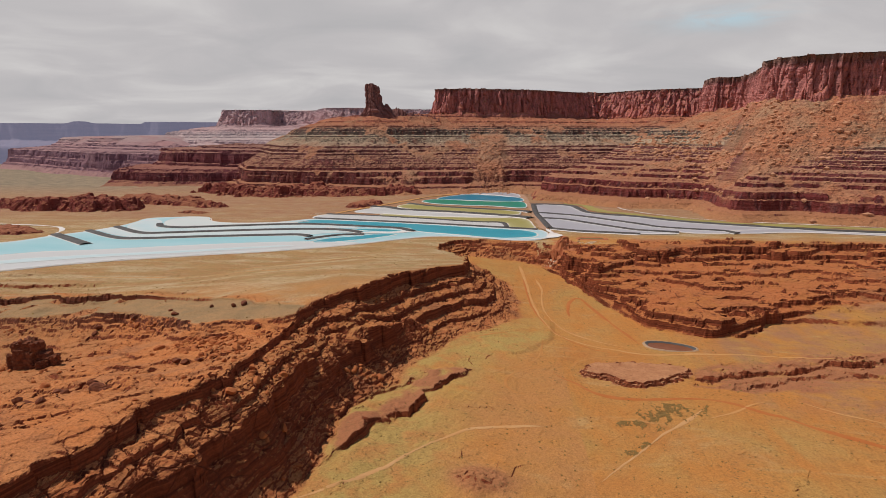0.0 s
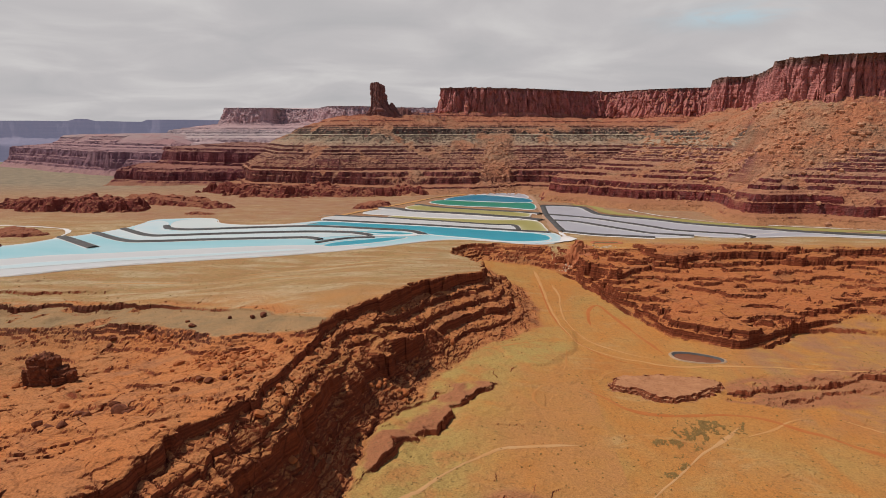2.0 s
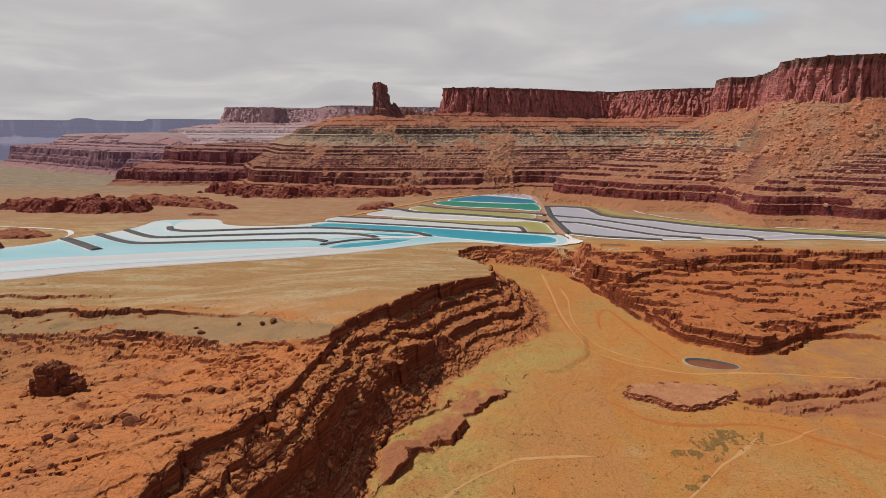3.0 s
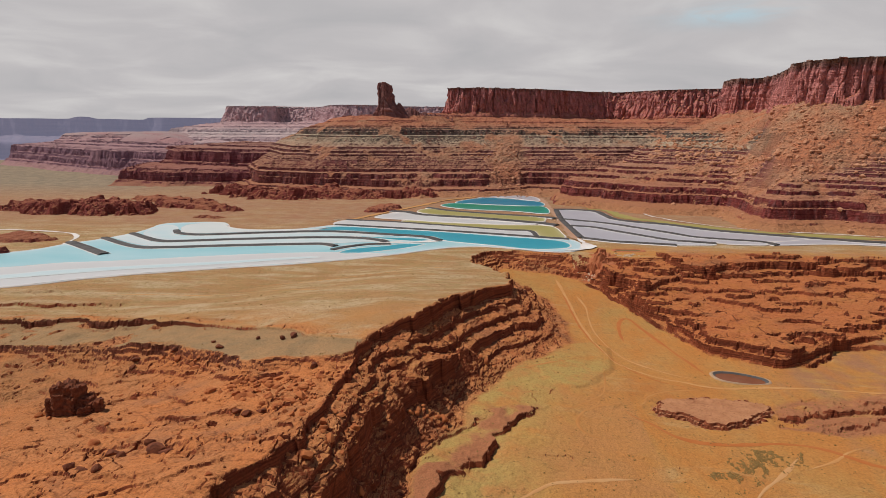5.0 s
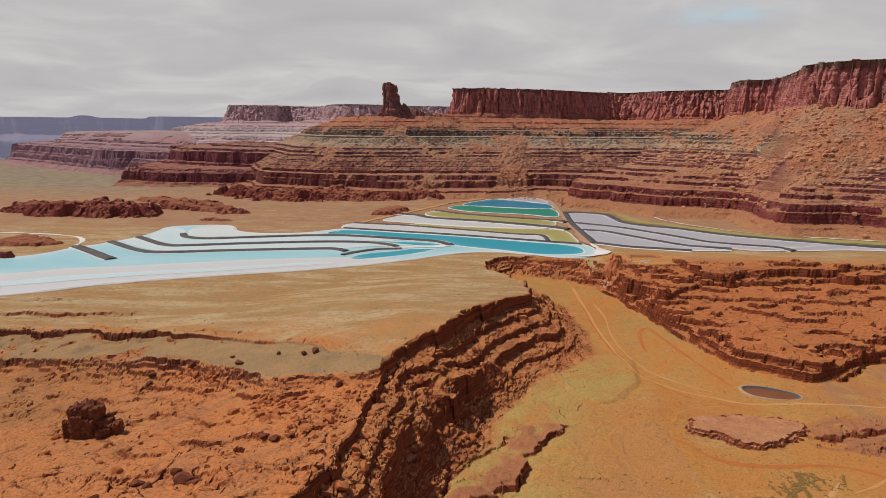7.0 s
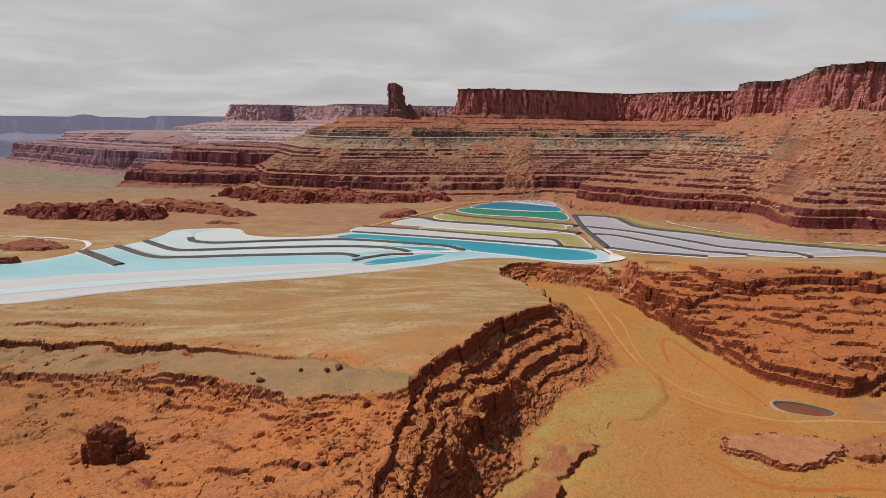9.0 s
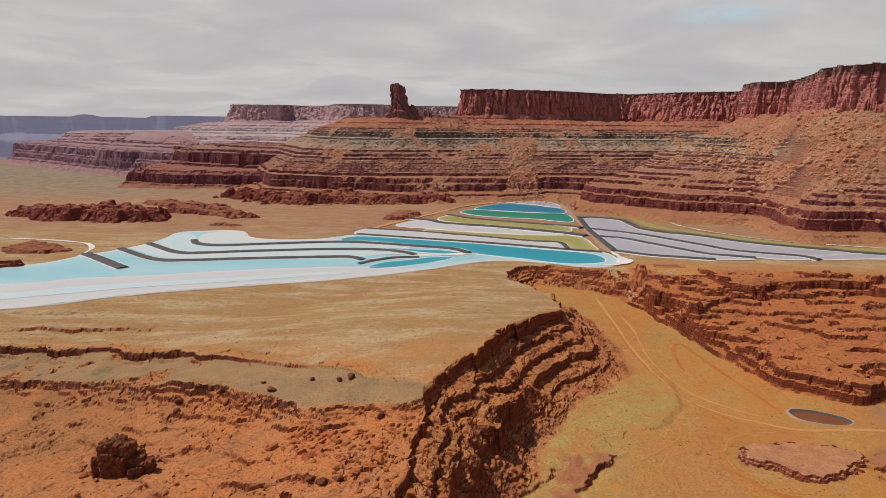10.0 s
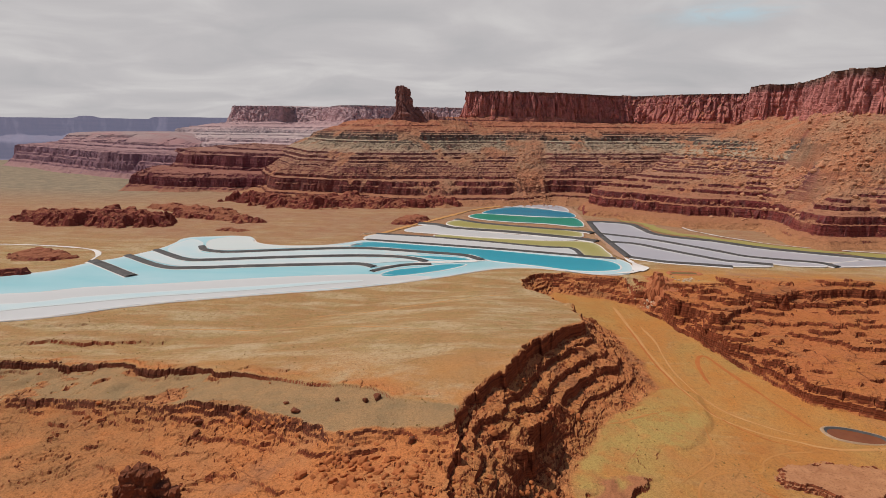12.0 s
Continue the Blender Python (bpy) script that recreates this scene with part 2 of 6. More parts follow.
    steep = n.span(n.math("ADD", steepness(n, 0.45, 0.82), n.math("MULTIPLY", n.math("SUBTRACT", g, 0.5), 0.6)), 0.3, 0.6)
    steep = n.math("MULTIPLY", steep, n.span(veil, 0.3, 1.0, 1.0, 0.35))
    col = n.mix(steep, scree, rock)
    col = n.mix(1.0, col, n.ramp(n.noise(p, 0.33, 3, 0.75), (0.3, 0.70), (0.7, 1.22)), "MULTIPLY")
    # distant landforms get a haze tint mixed into their rock colour here
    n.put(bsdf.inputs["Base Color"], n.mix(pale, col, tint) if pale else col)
    bsdf.inputs["Roughness"].default_value, bsdf.inputs["Specular IOR Level"].default_value = 0.95, 0.1
    rel = n.math("ADD", n.noise(p, 0.09, 8, 0.7), n.noise(n.scaled(p, 0.03, 0.03, 0.35), 1.0, 6, 0.65))
    bump(n, bsdf, rel, 0.9, 5.0)


def pond_look(colour, edge, mottle=0.25):
    def build(n, bsdf, p):
        a = n.noise(n.scaled(p, 0.006, 0.016, 0.01), 1.0, 5, 0.6, 0.3)
        col = n.mix(n.ramp(a, (0.35, 0.0), (0.7, 1.0)), colour, tuple(c * (1 - mottle) + e * mottle for c, e in zip(colour, edge)))
        col = n.mix(n.ramp(attribute(n, "shore"), (0.0, 0.85), (0.45, 0.25), (1.0, 0.0)), col, edge)
        n.put(bsdf.inputs["Base Color"], col)
        bsdf.inputs["Roughness"].default_value, bsdf.inputs["Specular IOR Level"].default_value = 0.35, 0.25
        bump(n, bsdf, n.noise(p, 0.35, 3), 0.05, 0.2)
    return build


def plain_look(a, b, scale=0.2, rough=0.9, relief=0.4):
    def build(n, bsdf, p):
        n.put(bsdf.inputs["Base Color"], n.mix(n.ramp(n.noise(p, scale, 6, 0.65), (0.3, 0.0), (0.7, 1.0)), a, b))
        bsdf.inputs["Roughness"].default_value, bsdf.inputs["Specular IOR Level"].default_value = rough, 0.15
        bump(n, bsdf, n.noise(p, scale * 6, 6, 0.7), relief, 0.4)
    return build


def slab_look(n, bsdf, p):
    """A rock slab: brown top, darker red where its sides steepen."""
    top = n.mix(n.ramp(n.noise(p, 0.08, 6, 0.65), (0.35, 0.0), (0.65, 1.0)), (0.36, 0.155, 0.075), (0.47, 0.225, 0.11))
    top = n.mix(n.ramp(n.noise(p, 0.6, 5, 0.7), (0.52, 0.0), (0.66, 0.7)), top, (0.20, 0.075, 0.035))
    bed = n.noise(n.scaled(p, 0.2, 0.2, 1.6), 1.0, 4, 0.6)
    side = n.mix(n.ramp(bed, (0.4, 0.0), (0.6, 1.0)), (0.12, 0.034, 0.018), (0.30, 0.088, 0.040))
    n.put(bsdf.inputs["Base Color"], n.mix(n.span(steepness(n, 0.60, 0.92), 0.15, 0.6), top, side))
    bsdf.inputs["Roughness"].default_value, bsdf.inputs["Specular IOR Level"].default_value = 0.95, 0.1
    bump(n, bsdf, n.noise(p, 0.5, 7, 0.7), 0.9, 0.8)


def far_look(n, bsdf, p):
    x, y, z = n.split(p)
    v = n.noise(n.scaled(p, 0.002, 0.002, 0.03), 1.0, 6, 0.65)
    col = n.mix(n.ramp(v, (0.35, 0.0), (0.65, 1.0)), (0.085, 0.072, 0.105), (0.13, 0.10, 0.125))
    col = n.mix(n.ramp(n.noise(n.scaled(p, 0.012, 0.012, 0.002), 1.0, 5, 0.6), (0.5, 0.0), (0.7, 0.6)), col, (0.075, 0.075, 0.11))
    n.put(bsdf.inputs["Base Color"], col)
    # faint blue glow added over the bluish rock colour, in place of haze
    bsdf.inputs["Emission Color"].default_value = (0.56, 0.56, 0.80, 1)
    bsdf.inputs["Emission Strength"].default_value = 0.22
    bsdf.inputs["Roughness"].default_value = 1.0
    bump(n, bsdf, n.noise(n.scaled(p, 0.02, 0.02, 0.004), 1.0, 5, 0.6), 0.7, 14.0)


M = {name: material(name, look_of) for name, look_of in {
    "ground": ground_look,
    "strata": strata_look,
    # strata copy for the long mesa's slope, tinted to stand for shade and haze
    "brown_shade_strata": lambda n, bsdf, p: strata_look(n, bsdf, p, 0.12, (0.24, 0.155, 0.125)),
    # pale, purple and wine tints put distance haze into the colour
    "pale_haze_strata": lambda n, bsdf, p: strata_look(n, bsdf, p, 0.62, (0.52, 0.41, 0.44)),
    "purple_haze_strata": lambda n, bsdf, p: strata_look(n, bsdf, p, 0.55, (0.30, 0.20, 0.255)),
    "wine_haze_strata": lambda n, bsdf, p: strata_look(n, bsdf, p, 0.4, (0.18, 0.066, 0.085)),
    "crimson_strata": lambda n, bsdf, p: strata_look(n, bsdf, p, 0.5, (0.24, 0.058, 0.042)),
    "slab_rock": slab_look,
    "pale_track": plain_look((0.47, 0.225, 0.080), (0.50, 0.285, 0.13), 0.05),
    "wash": plain_look((0.42, 0.17, 0.048), (0.45, 0.215, 0.07), 0.05),
    "far_haze_rock": far_look,
    "boulder": plain_look((0.30, 0.085, 0.03), (0.46, 0.16, 0.055), 0.15, 0.95, 0.8),
    "dyke": plain_look((0.050, 0.046, 0.045), (0.105, 0.095, 0.09), 0.05, 0.7),
    "salt": plain_look((0.56, 0.50, 0.46), (0.70, 0.66, 0.63), 0.02),
    "track": plain_look((0.47, 0.215, 0.068), (0.50, 0.265, 0.105), 0.05),
    "red_track": plain_look((0.38, 0.108, 0.026), (0.42, 0.145, 0.042), 0.05),
    "haul_road": plain_look((0.33, 0.19, 0.12), (0.42, 0.25, 0.16), 0.05),
    "tower_rock": plain_look((0.12, 0.058, 0.054), (0.25, 0.11, 0.095), 0.05, 0.95, 0.9),
    "dark_rock": plain_look((0.085, 0.029, 0.018), (0.25, 0.078, 0.035), 0.35, 0.95, 0.9),
    "liner_rim": plain_look((0.30, 0.19, 0.11), (0.42, 0.28, 0.18), 0.2),
    "verge": plain_look((0.33, 0.25, 0.085), (0.26, 0.235, 0.075), 0.03),
    "mud": plain_look((0.14, 0.085, 0.035), (0.19, 0.12, 0.05), 0.1),
    "pale_stone": plain_look((0.42, 0.30, 0.20), (0.55, 0.42, 0.30), 0.2),
    "talus_block": plain_look((0.38, 0.16, 0.085), (0.50, 0.27, 0.16), 0.05),
    "spoil": plain_look((0.33, 0.10, 0.045), (0.42, 0.16, 0.07), 0.1),
    "rust_water": plain_look((0.16, 0.05, 0.02), (0.22, 0.075, 0.03), 0.05, 0.25, 0.05),
    "scrub": plain_look((0.18, 0.11, 0.036), (0.26, 0.155, 0.052), 0.4),
}.items()}

# ---- tools: noise, outlines, meshes ----
def lattice(ix, iy, iz):
    h = (ix.astype(np.int64) * 374761393 + iy.astype(np.int64) * 668265263 + iz.astype(np.int64) * 2147483647) & 0xFFFFFFFF
    h = ((h ^ (h >> 13)) * 1274126177) & 0xFFFFFFFF
    return ((h ^ (h >> 16)) & 0xFFFF) / 65535.0


def grain(x, y, z=0.0):
    """Smooth value noise, 0 to 1."""
    x, y, z = np.broadcast_arrays(np.asarray(x, float), np.asarray(y, float), np.asarray(z, float))
    fx, fy, fz = np.floor(x), np.floor(y), np.floor(z)
    u, v, q = x - fx, y - fy, z - fz
    u, v, q = u * u * (3 - 2 * u), v * v * (3 - 2 * v), q * q * (3 - 2 * q)
    total = 0.0
    for dz in ((0, 1) if np.any(q) else (0,)):
        part_z = 0.0
        for dx in (0, 1):
            for dy in (0, 1):
                part_z = part_z + lattice(fx + dx, fy + dy, fz + dz) * (u if dx else 1 - u) * (v if dy else 1 - v)
        total = total + part_z * (q if dz else 1 - q)
    return total


def fbm(x, y, z=0.0, octaves=4, gain=0.5):
    """Layered noise, about -1 to 1."""
    total, size, reach = 0.0, 1.0, 0.0
    for k in range(octaves):
        total = total + (grain(x * 2 ** k + 17.3 * k, y * 2 ** k - 9.1 * k, np.asarray(z) * 2 ** k) * 2 - 1) * size
        reach += size
        size *= gain
    return total / reach * 1.5


def cells(x, y, seed=0.0):
    """Cracked blocks: distance to the crack (0 at it), and a number of its own for each block."""
    fx, fy = np.floor(x), np.floor(y)
    one, two, own = np.full(x.shape, 9.0), np.full(x.shape, 9.0), np.zeros(x.shape)
    for dx in (-1, 0, 1):
        for dy in (-1, 0, 1):
            cx, cy = fx + dx, fy + dy
            d = np.hypot(cx + lattice(cx, cy, cx * 0 + 3 + seed) - x, cy + lattice(cx, cy, cx * 0 + 8 + seed) - y)
            near = d < one
            two = np.where(near, one, np.minimum(two, d))
            own = np.where(near, lattice(cx, cy, cx * 0 + 21 + seed), own)
            one = np.where(near, d, one)
    return two - one, own


def smooth(v):
    v = np.clip(v, 0, 1)
    return v * v * (3 - 2 * v)


def inside(x, y, outline):
    """Metres inside an outline (minus: outside)."""
    x, y = x.astype(np.float32), y.astype(np.float32)
    best = np.full(x.shape, 1e9, np.float32)
    odd = np.zeros(x.shape, bool)
    n = len(outline)
    for k in range(n):
        (ax, ay), (bx, by) = outline[k], outline[(k + 1) % n]
        dx, dy = bx - ax, by - ay
        t = np.clip(((x - ax) * dx + (y - ay) * dy) / (dx * dx + dy * dy + 1e-9), 0, 1)
        best = np.minimum(best, (x - ax - t * dx) ** 2 + (y - ay - t * dy) ** 2)
        if ay != by:
            odd ^= ((ay > y) != (by > y)) & (x < dx * (y - ay) / (by - ay) + ax)
    return np.where(odd, 1, -1) * np.sqrt(best)


def spline(points, count, closed=False):
    """count places, evenly spaced, on a smooth line through the points (of 2 or 3 numbers)."""
    p = np.array(points, float)
    n = len(p)
    if closed:
        q = np.concatenate([p[-1:], p, p[:2]])
    else:
        q = np.concatenate([2 * p[:1] - p[1:2], p, 2 * p[-1:] - p[-2:-1]])
    out = []
    for k in range(n if closed else n - 1):
        a, b, c, d = q[k:k + 4]
        t = np.linspace(0, 1, 24, endpoint=False)[:, None]
        out.append(0.5 * (2 * b + (c - a) * t + (2 * a - 5 * b + 4 * c - d) * t * t + (3 * b - a - 3 * c + d) * t ** 3))
    out = np.concatenate(out + [p[:1] if closed else p[-1:]])
    run = np.concatenate([[0], np.cumsum(np.linalg.norm(np.diff(out, axis=0), axis=1))])
    at = np.linspace(0, run[-1], count, endpoint=not closed)
    return np.stack([np.interp(at, run, out[:, k]) for k in range(p.shape[1])], 1)


def mesh_of(name, verts, faces, material_name, shade=True):
    me = bpy.data.meshes.new(name)
    verts, faces = np.asarray(verts, np.float32), np.asarray(faces, np.int32)
    me.vertices.add(len(verts))
    me.vertices.foreach_set("co", verts.ravel())
    k = faces.shape[1]
    me.loops.add(faces.size)
    me.loops.foreach_set("vertex_index", faces.ravel())
    me.polygons.add(len(faces))
    me.polygons.foreach_set("loop_start", np.arange(0, faces.size, k, dtype=np.int32))
    me.polygons.foreach_set("use_smooth", np.full(len(faces), shade))
    me.update(calc_edges=True)
    me.materials.append(M[material_name])
    return me


def sheet(name, grid, material_name, wrap=False, shade=True):
    """A mesh from a grid of places (rows, columns, 3)."""
    r, c = grid.shape[:2]
    i = np.arange(r * c).reshape(r, c)
    if wrap:
        i = np.concatenate([i, i[:, :1]], 1)
    f = np.stack([i[:-1, :-1], i[:-1, 1:], i[1:, 1:], i[1:, :-1]], -1).reshape(-1, 4)
    return mesh_of(name, grid.reshape(-1, 3), f, material_name, shade)


def put_attribute(me, name, values):
    a = me.attributes.new(name, "FLOAT", "POINT")
    a.data.foreach_set("value", np.asarray(values, np.float32).ravel())


def thing(name, label, category, group="", kind="", at=(0, 0, 0)):
    ob = new(name)
    ob.location = at
    ob.empty_display_size = 1
    return tagged(ob, label, category, group, kind)


def under(name, me, parent, label=""):
    ob = new(name, me)
    ob.parent = parent
    ob.matrix_parent_inverse = Matrix.Translation(parent.location).inverted() if parent.parent is None else Matrix()
    return tagged(ob, label)

# ---- ground: plain, canyon, benches ----
# Canyon floor (foot of its walls), rim of the west wall, the two ledges of the west bench, and the ledges of the east side, in plan.
CANYON = [(-300, -300), (-190, 60), (-150, 160), (-112, 230), (-98, 305), (-96, 350), (-88, 386), (-76, 420), (-64, 456), (-43, 510),
          (-8, 560), (30, 612), (32, 680), (26, 750), (5, 800), (-25, 850), (-48, 893), (-34, 918), (0, 906), (36, 900), (72, 868), (92, 830), (106, 777), (122, 712),
          (136, 662), (144, 624), (158, 590), (182, 580), (206, 560), (248, 578), (286, 610), (325, 622), (366, 608), (420, 600), (640, 600), (1200, 560), (1200, -300)]
RIM = [(-20, 945), (-60, 935), (-84, 895), (-78, 846), (-56, 812), (-50, 775), (-34, 735), (-30, 690), (-38, 645), (-67, 609), (-87, 567), (-109, 510), (-128, 462),
       (-145, 425), (-144, 390), (-144, 364), (-147, 330), (-150, 297), (-156, 270), (-165, 245), (-172, 215), (-178, 190), (-205, 100), (-320, -300), (400, -300), (400, 700), (60, 940)]
SECOND = [(-140, 425), (-152, 406), (-172, 410), (-194, 411), (-218, 408), (-250, 427), (-280, 441), (-300, 446), (-340, 457), (-400, 473), (-450, 478), (-500, 480), (-700, 500),
          (-1200, 480), (-1200, -300), (-140, -300)]
UPPER = [(-140, 430), (-165, 441), (-186, 447), (-204, 462), (-241, 471), (-289, 488), (-329, 497), (-360, 512), (-400, 516), (-441, 538), (-498, 543), (-550, 540), (-700, 545),
         (-1200, 560), (-1200, 300), (-140, 300)]
EAST_A = [(40, 935), (70, 915), (88, 880), (108, 800), (122, 740), (142, 694), (162, 648), (168, 608), (184, 596), (207, 582), (218, 572), (240, 584), (269, 606), (310, 641), (364, 676), (430, 690),
          (640, 670), (1200, 640), (1200, 1400), (40, 1400)]
EAST_B = [(40, 945), (76, 925), (100, 880), (112, 800), (134, 742), (160, 770), (190, 800), (260, 816), (344, 841), (421, 848), (512, 856), (700, 870), (1200, 870), (1200, 1400), (40, 1400)]
EAST_C = [(200, 860), (205, 826), (225, 814), (277, 846), (343, 860), (382, 856), (402, 878), (450, 890), (486, 882), (534, 894), (700, 910), (1200, 920), (1200, 1400), (200, 1400)]
BASIN = [(-1100, 640), (-760, 612), (-627, 648), (-535, 714), (-414, 772), (-304, 818), (-203, 882), (-124, 944), (-40, 958), (50, 934), (110, 985), (160, 1020),
         (310, 1005), (560, 1040), (800, 1010), (820, 1060), (480, 1130), (260, 1270), (200, 1430), (100, 1480), (90, 1720), (-60, 1740), (-260, 1420),
         (-360, 1200), (-460, 1080), (-560, 1180), (-720, 1160), (-760, 930), (-1100, 850)]
FAN = [(-26, 552), (15, 596), (50, 614), (66, 598), (58, 540), (39, 514), (18, 492), (0, 500)]
PIT = [(145, 544), (150, 551), (163, 551), (178, 545), (187, 538), (187, 531), (179, 527), (165, 527), (149, 533)]
# Height of the west wall between rim and floor, by the way across: (way, height left)
WALL = [(0, 1.0), (0.03, 0.985), (0.06, 0.87), (0.16, 0.83), (0.25, 0.80), (0.265, 0.72), (0.40, 0.68), (0.415, 0.61), (0.56, 0.59),
        (0.62, 0.575), (0.655, 0.25), (0.74, 0.17), (0.85, 0.10), (0.865, 0.06), (1, 0)]
SOUTH_WALL = [(0, 1.0), (0.03, 0.985), (0.06, 0.89), (0.20, 0.85), (0.32, 0.82), (0.335, 0.765), (0.44, 0.73), (0.48, 0.70), (0.51, 0.47), (0.58, 0.40), (0.70, 0.27), (0.715, 0.21), (1, 0)]
FAR_WALL = [(0, 1.0), (0.03, 0.985), (0.06, 0.75), (0.20, 0.68), (0.225, 0.58), (0.40, 0.52), (0.425, 0.42), (0.58, 0.38), (0.61, 0.24), (0.76, 0.19), (0.78, 0.12), (1, 0)]


def stairs(v, n, rise=0.3):
    """From 0 to 1 in n steps with steep risers."""
    v = np.clip(v, 0, 0.99999) * n
    k = np.floor(v)
    return (k + smooth((v - k - (1 - rise)) / rise) * 0.86 + (v - k) * 0.14) / n


def bed_table(seed, low, high, thin, thick, tread=0.24):
    """Pairs (height, height with ledges): gentle treads and steep risers, in beds of uneven thickness."""
    k = np.random.RandomState(seed)
    a, pairs = low, []
    while a < high:
        h = k.uniform(thin, thick)
        cut = k.uniform(0.55, 0.78)
        pairs += [(a, a), (a + cut * h, a + tread * h), (a + (cut + 0.10) * h, a + 0.93 * h)]
        a += h
    return np.array(pairs).T


BEDS_FINE = bed_table(4, -80, 80, 1.4, 3.6)
BEDS_EAST = bed_table(9, -80, 80, 1.8, 7.5)


def scarp(x, y, points, drop, up, down):
    """A broken edge along a line, its low side to the line's right: sharp at the line, fading away on both sides."""
    best, gain = np.full(x.shape, 1e9), np.zeros(x.shape)
    n = len(points) - 1
    for k in range(n):
        (ax, ay), (bx, by) = points[k], points[k + 1]
        dx, dy = bx - ax, by - ay
        t = np.clip(((x - ax) * dx + (y - ay) * dy) / (dx * dx + dy * dy), 0, 1)
        d = np.hypot(x - ax - t * dx, y - ay - t * dy)
        run = (k + t) / n
        s = np.where(dx * (y - ay) - dy * (x - ax) > 0, d, -d)
        lip = smooth((s + 1.6) / 3.2)
        side = (lip * 0.55 * np.exp(-d / up) - (1 - lip) * 0.45 * np.exp(-d / down)) * smooth(run * 6) * smooth((1 - run) * 6)
        gain = np.where(d < best, side, gain)
        best = np.minimum(best, d)
    return gain * drop


# Broken edges that stand alone: (line, drop, reach above, reach below)
EAST_APRON = [(168, 480), (200, 500), (260, 514), (330, 528), (460, 540), (460, 470), (340, 462), (250, 446), (196, 440), (160, 452)]
EDGES = [
    ([(-100, 296), (-82, 322), (-76, 345), (-64, 362), (-50, 380), (-40, 412), (-22, 438), (-9, 456)], 5.5, 18, 7),
    ([(-112, 330), (-104, 350), (-96, 368), (-84, 392), (-66, 420), (-52, 442)], 3.0, 9, 6),
    ([(154, 463), (182, 467), (213, 478), (243, 487), (268, 494), (301, 506), (360, 520), (430, 530)], 5.5, 16, 6),
    ([(190, 447), (220, 459), (250, 470), (286, 482), (340, 492)], 2.8, 14, 6),
    ([(230, 490), (262, 500), (300, 514), (350, 526)], 2.4, 8, 5),
    ([(-620, 588), (-540, 592), (-470, 600), (-425, 604)], 2.6, 18, 8),
    ([(-660, 640), (-590, 640), (-535, 650)], 1.8, 16, 8),
    ([(-330, 508), (-300, 503), (-272, 500)], 2.2, 10, 8),
    ([(-252, 404), (-226, 392), (-200, 390), (-172, 393)], 2.6, 9, 7),
    ([(-330, 430), (-300, 421), (-270, 410), (-244, 404)], 2.6, 9, 7),
    ([(-420, 452), (-380, 446), (-340, 440)], 2.4, 9, 7),
    ([(-300, 384), (-262, 372), (-240, 360), (-214, 356)], 2.4, 10, 8),
    ([(-262, 300), (-232, 292), (-204, 286), (-184, 278)], 3.2, 14, 8),
    ([(-240, 258), (-214, 262), (-190, 268)], 2.6, 12, 8),
    ([(-404, 424), (-366, 420), (-330, 408), (-296, 404)], 2.4, 9, 7),
    ([(-372, 396), (-340, 388), (-318, 372)], 2.2, 10, 7),
    ([(-250, 336), (-226, 330), (-200, 334), (-176, 326)], 2.6, 10, 7),
    ([(-286, 330), (-262, 318), (-240, 316)], 2.6, 10, 7),
    ([(-206, 244), (-190, 250), (-178, 262), (-168, 280)], 2.6, 10, 6),
    ([(30, 402), (60, 390), (84, 384)], 1.2, 10, 6),
]


def beds(z, table, weight):
    return z + (np.interp(z, table[0], table[1]) - z) * weight


def bench_height(x, y):
    """The west bench: highest at the canyon's rim, sinking to the west and towards the ponds."""
    z = 37 - 0.092 * np.clip(-140 - x, 0, 420) - 37 * smooth((y - 470) / 430 + np.clip(-x - 300, 0, 400) / 2600)
    return np.maximum(z, 0)


def shelf_height(x, y):
    """The red shelf below the bench, tilted to the north-west."""
    d = -0.81 * (x + 157) + 0.59 * (y - 366)
    return 30 - 0.15 * np.clip(d, -60, 150) - 0.09 * np.clip(d - 150, 0, 300)


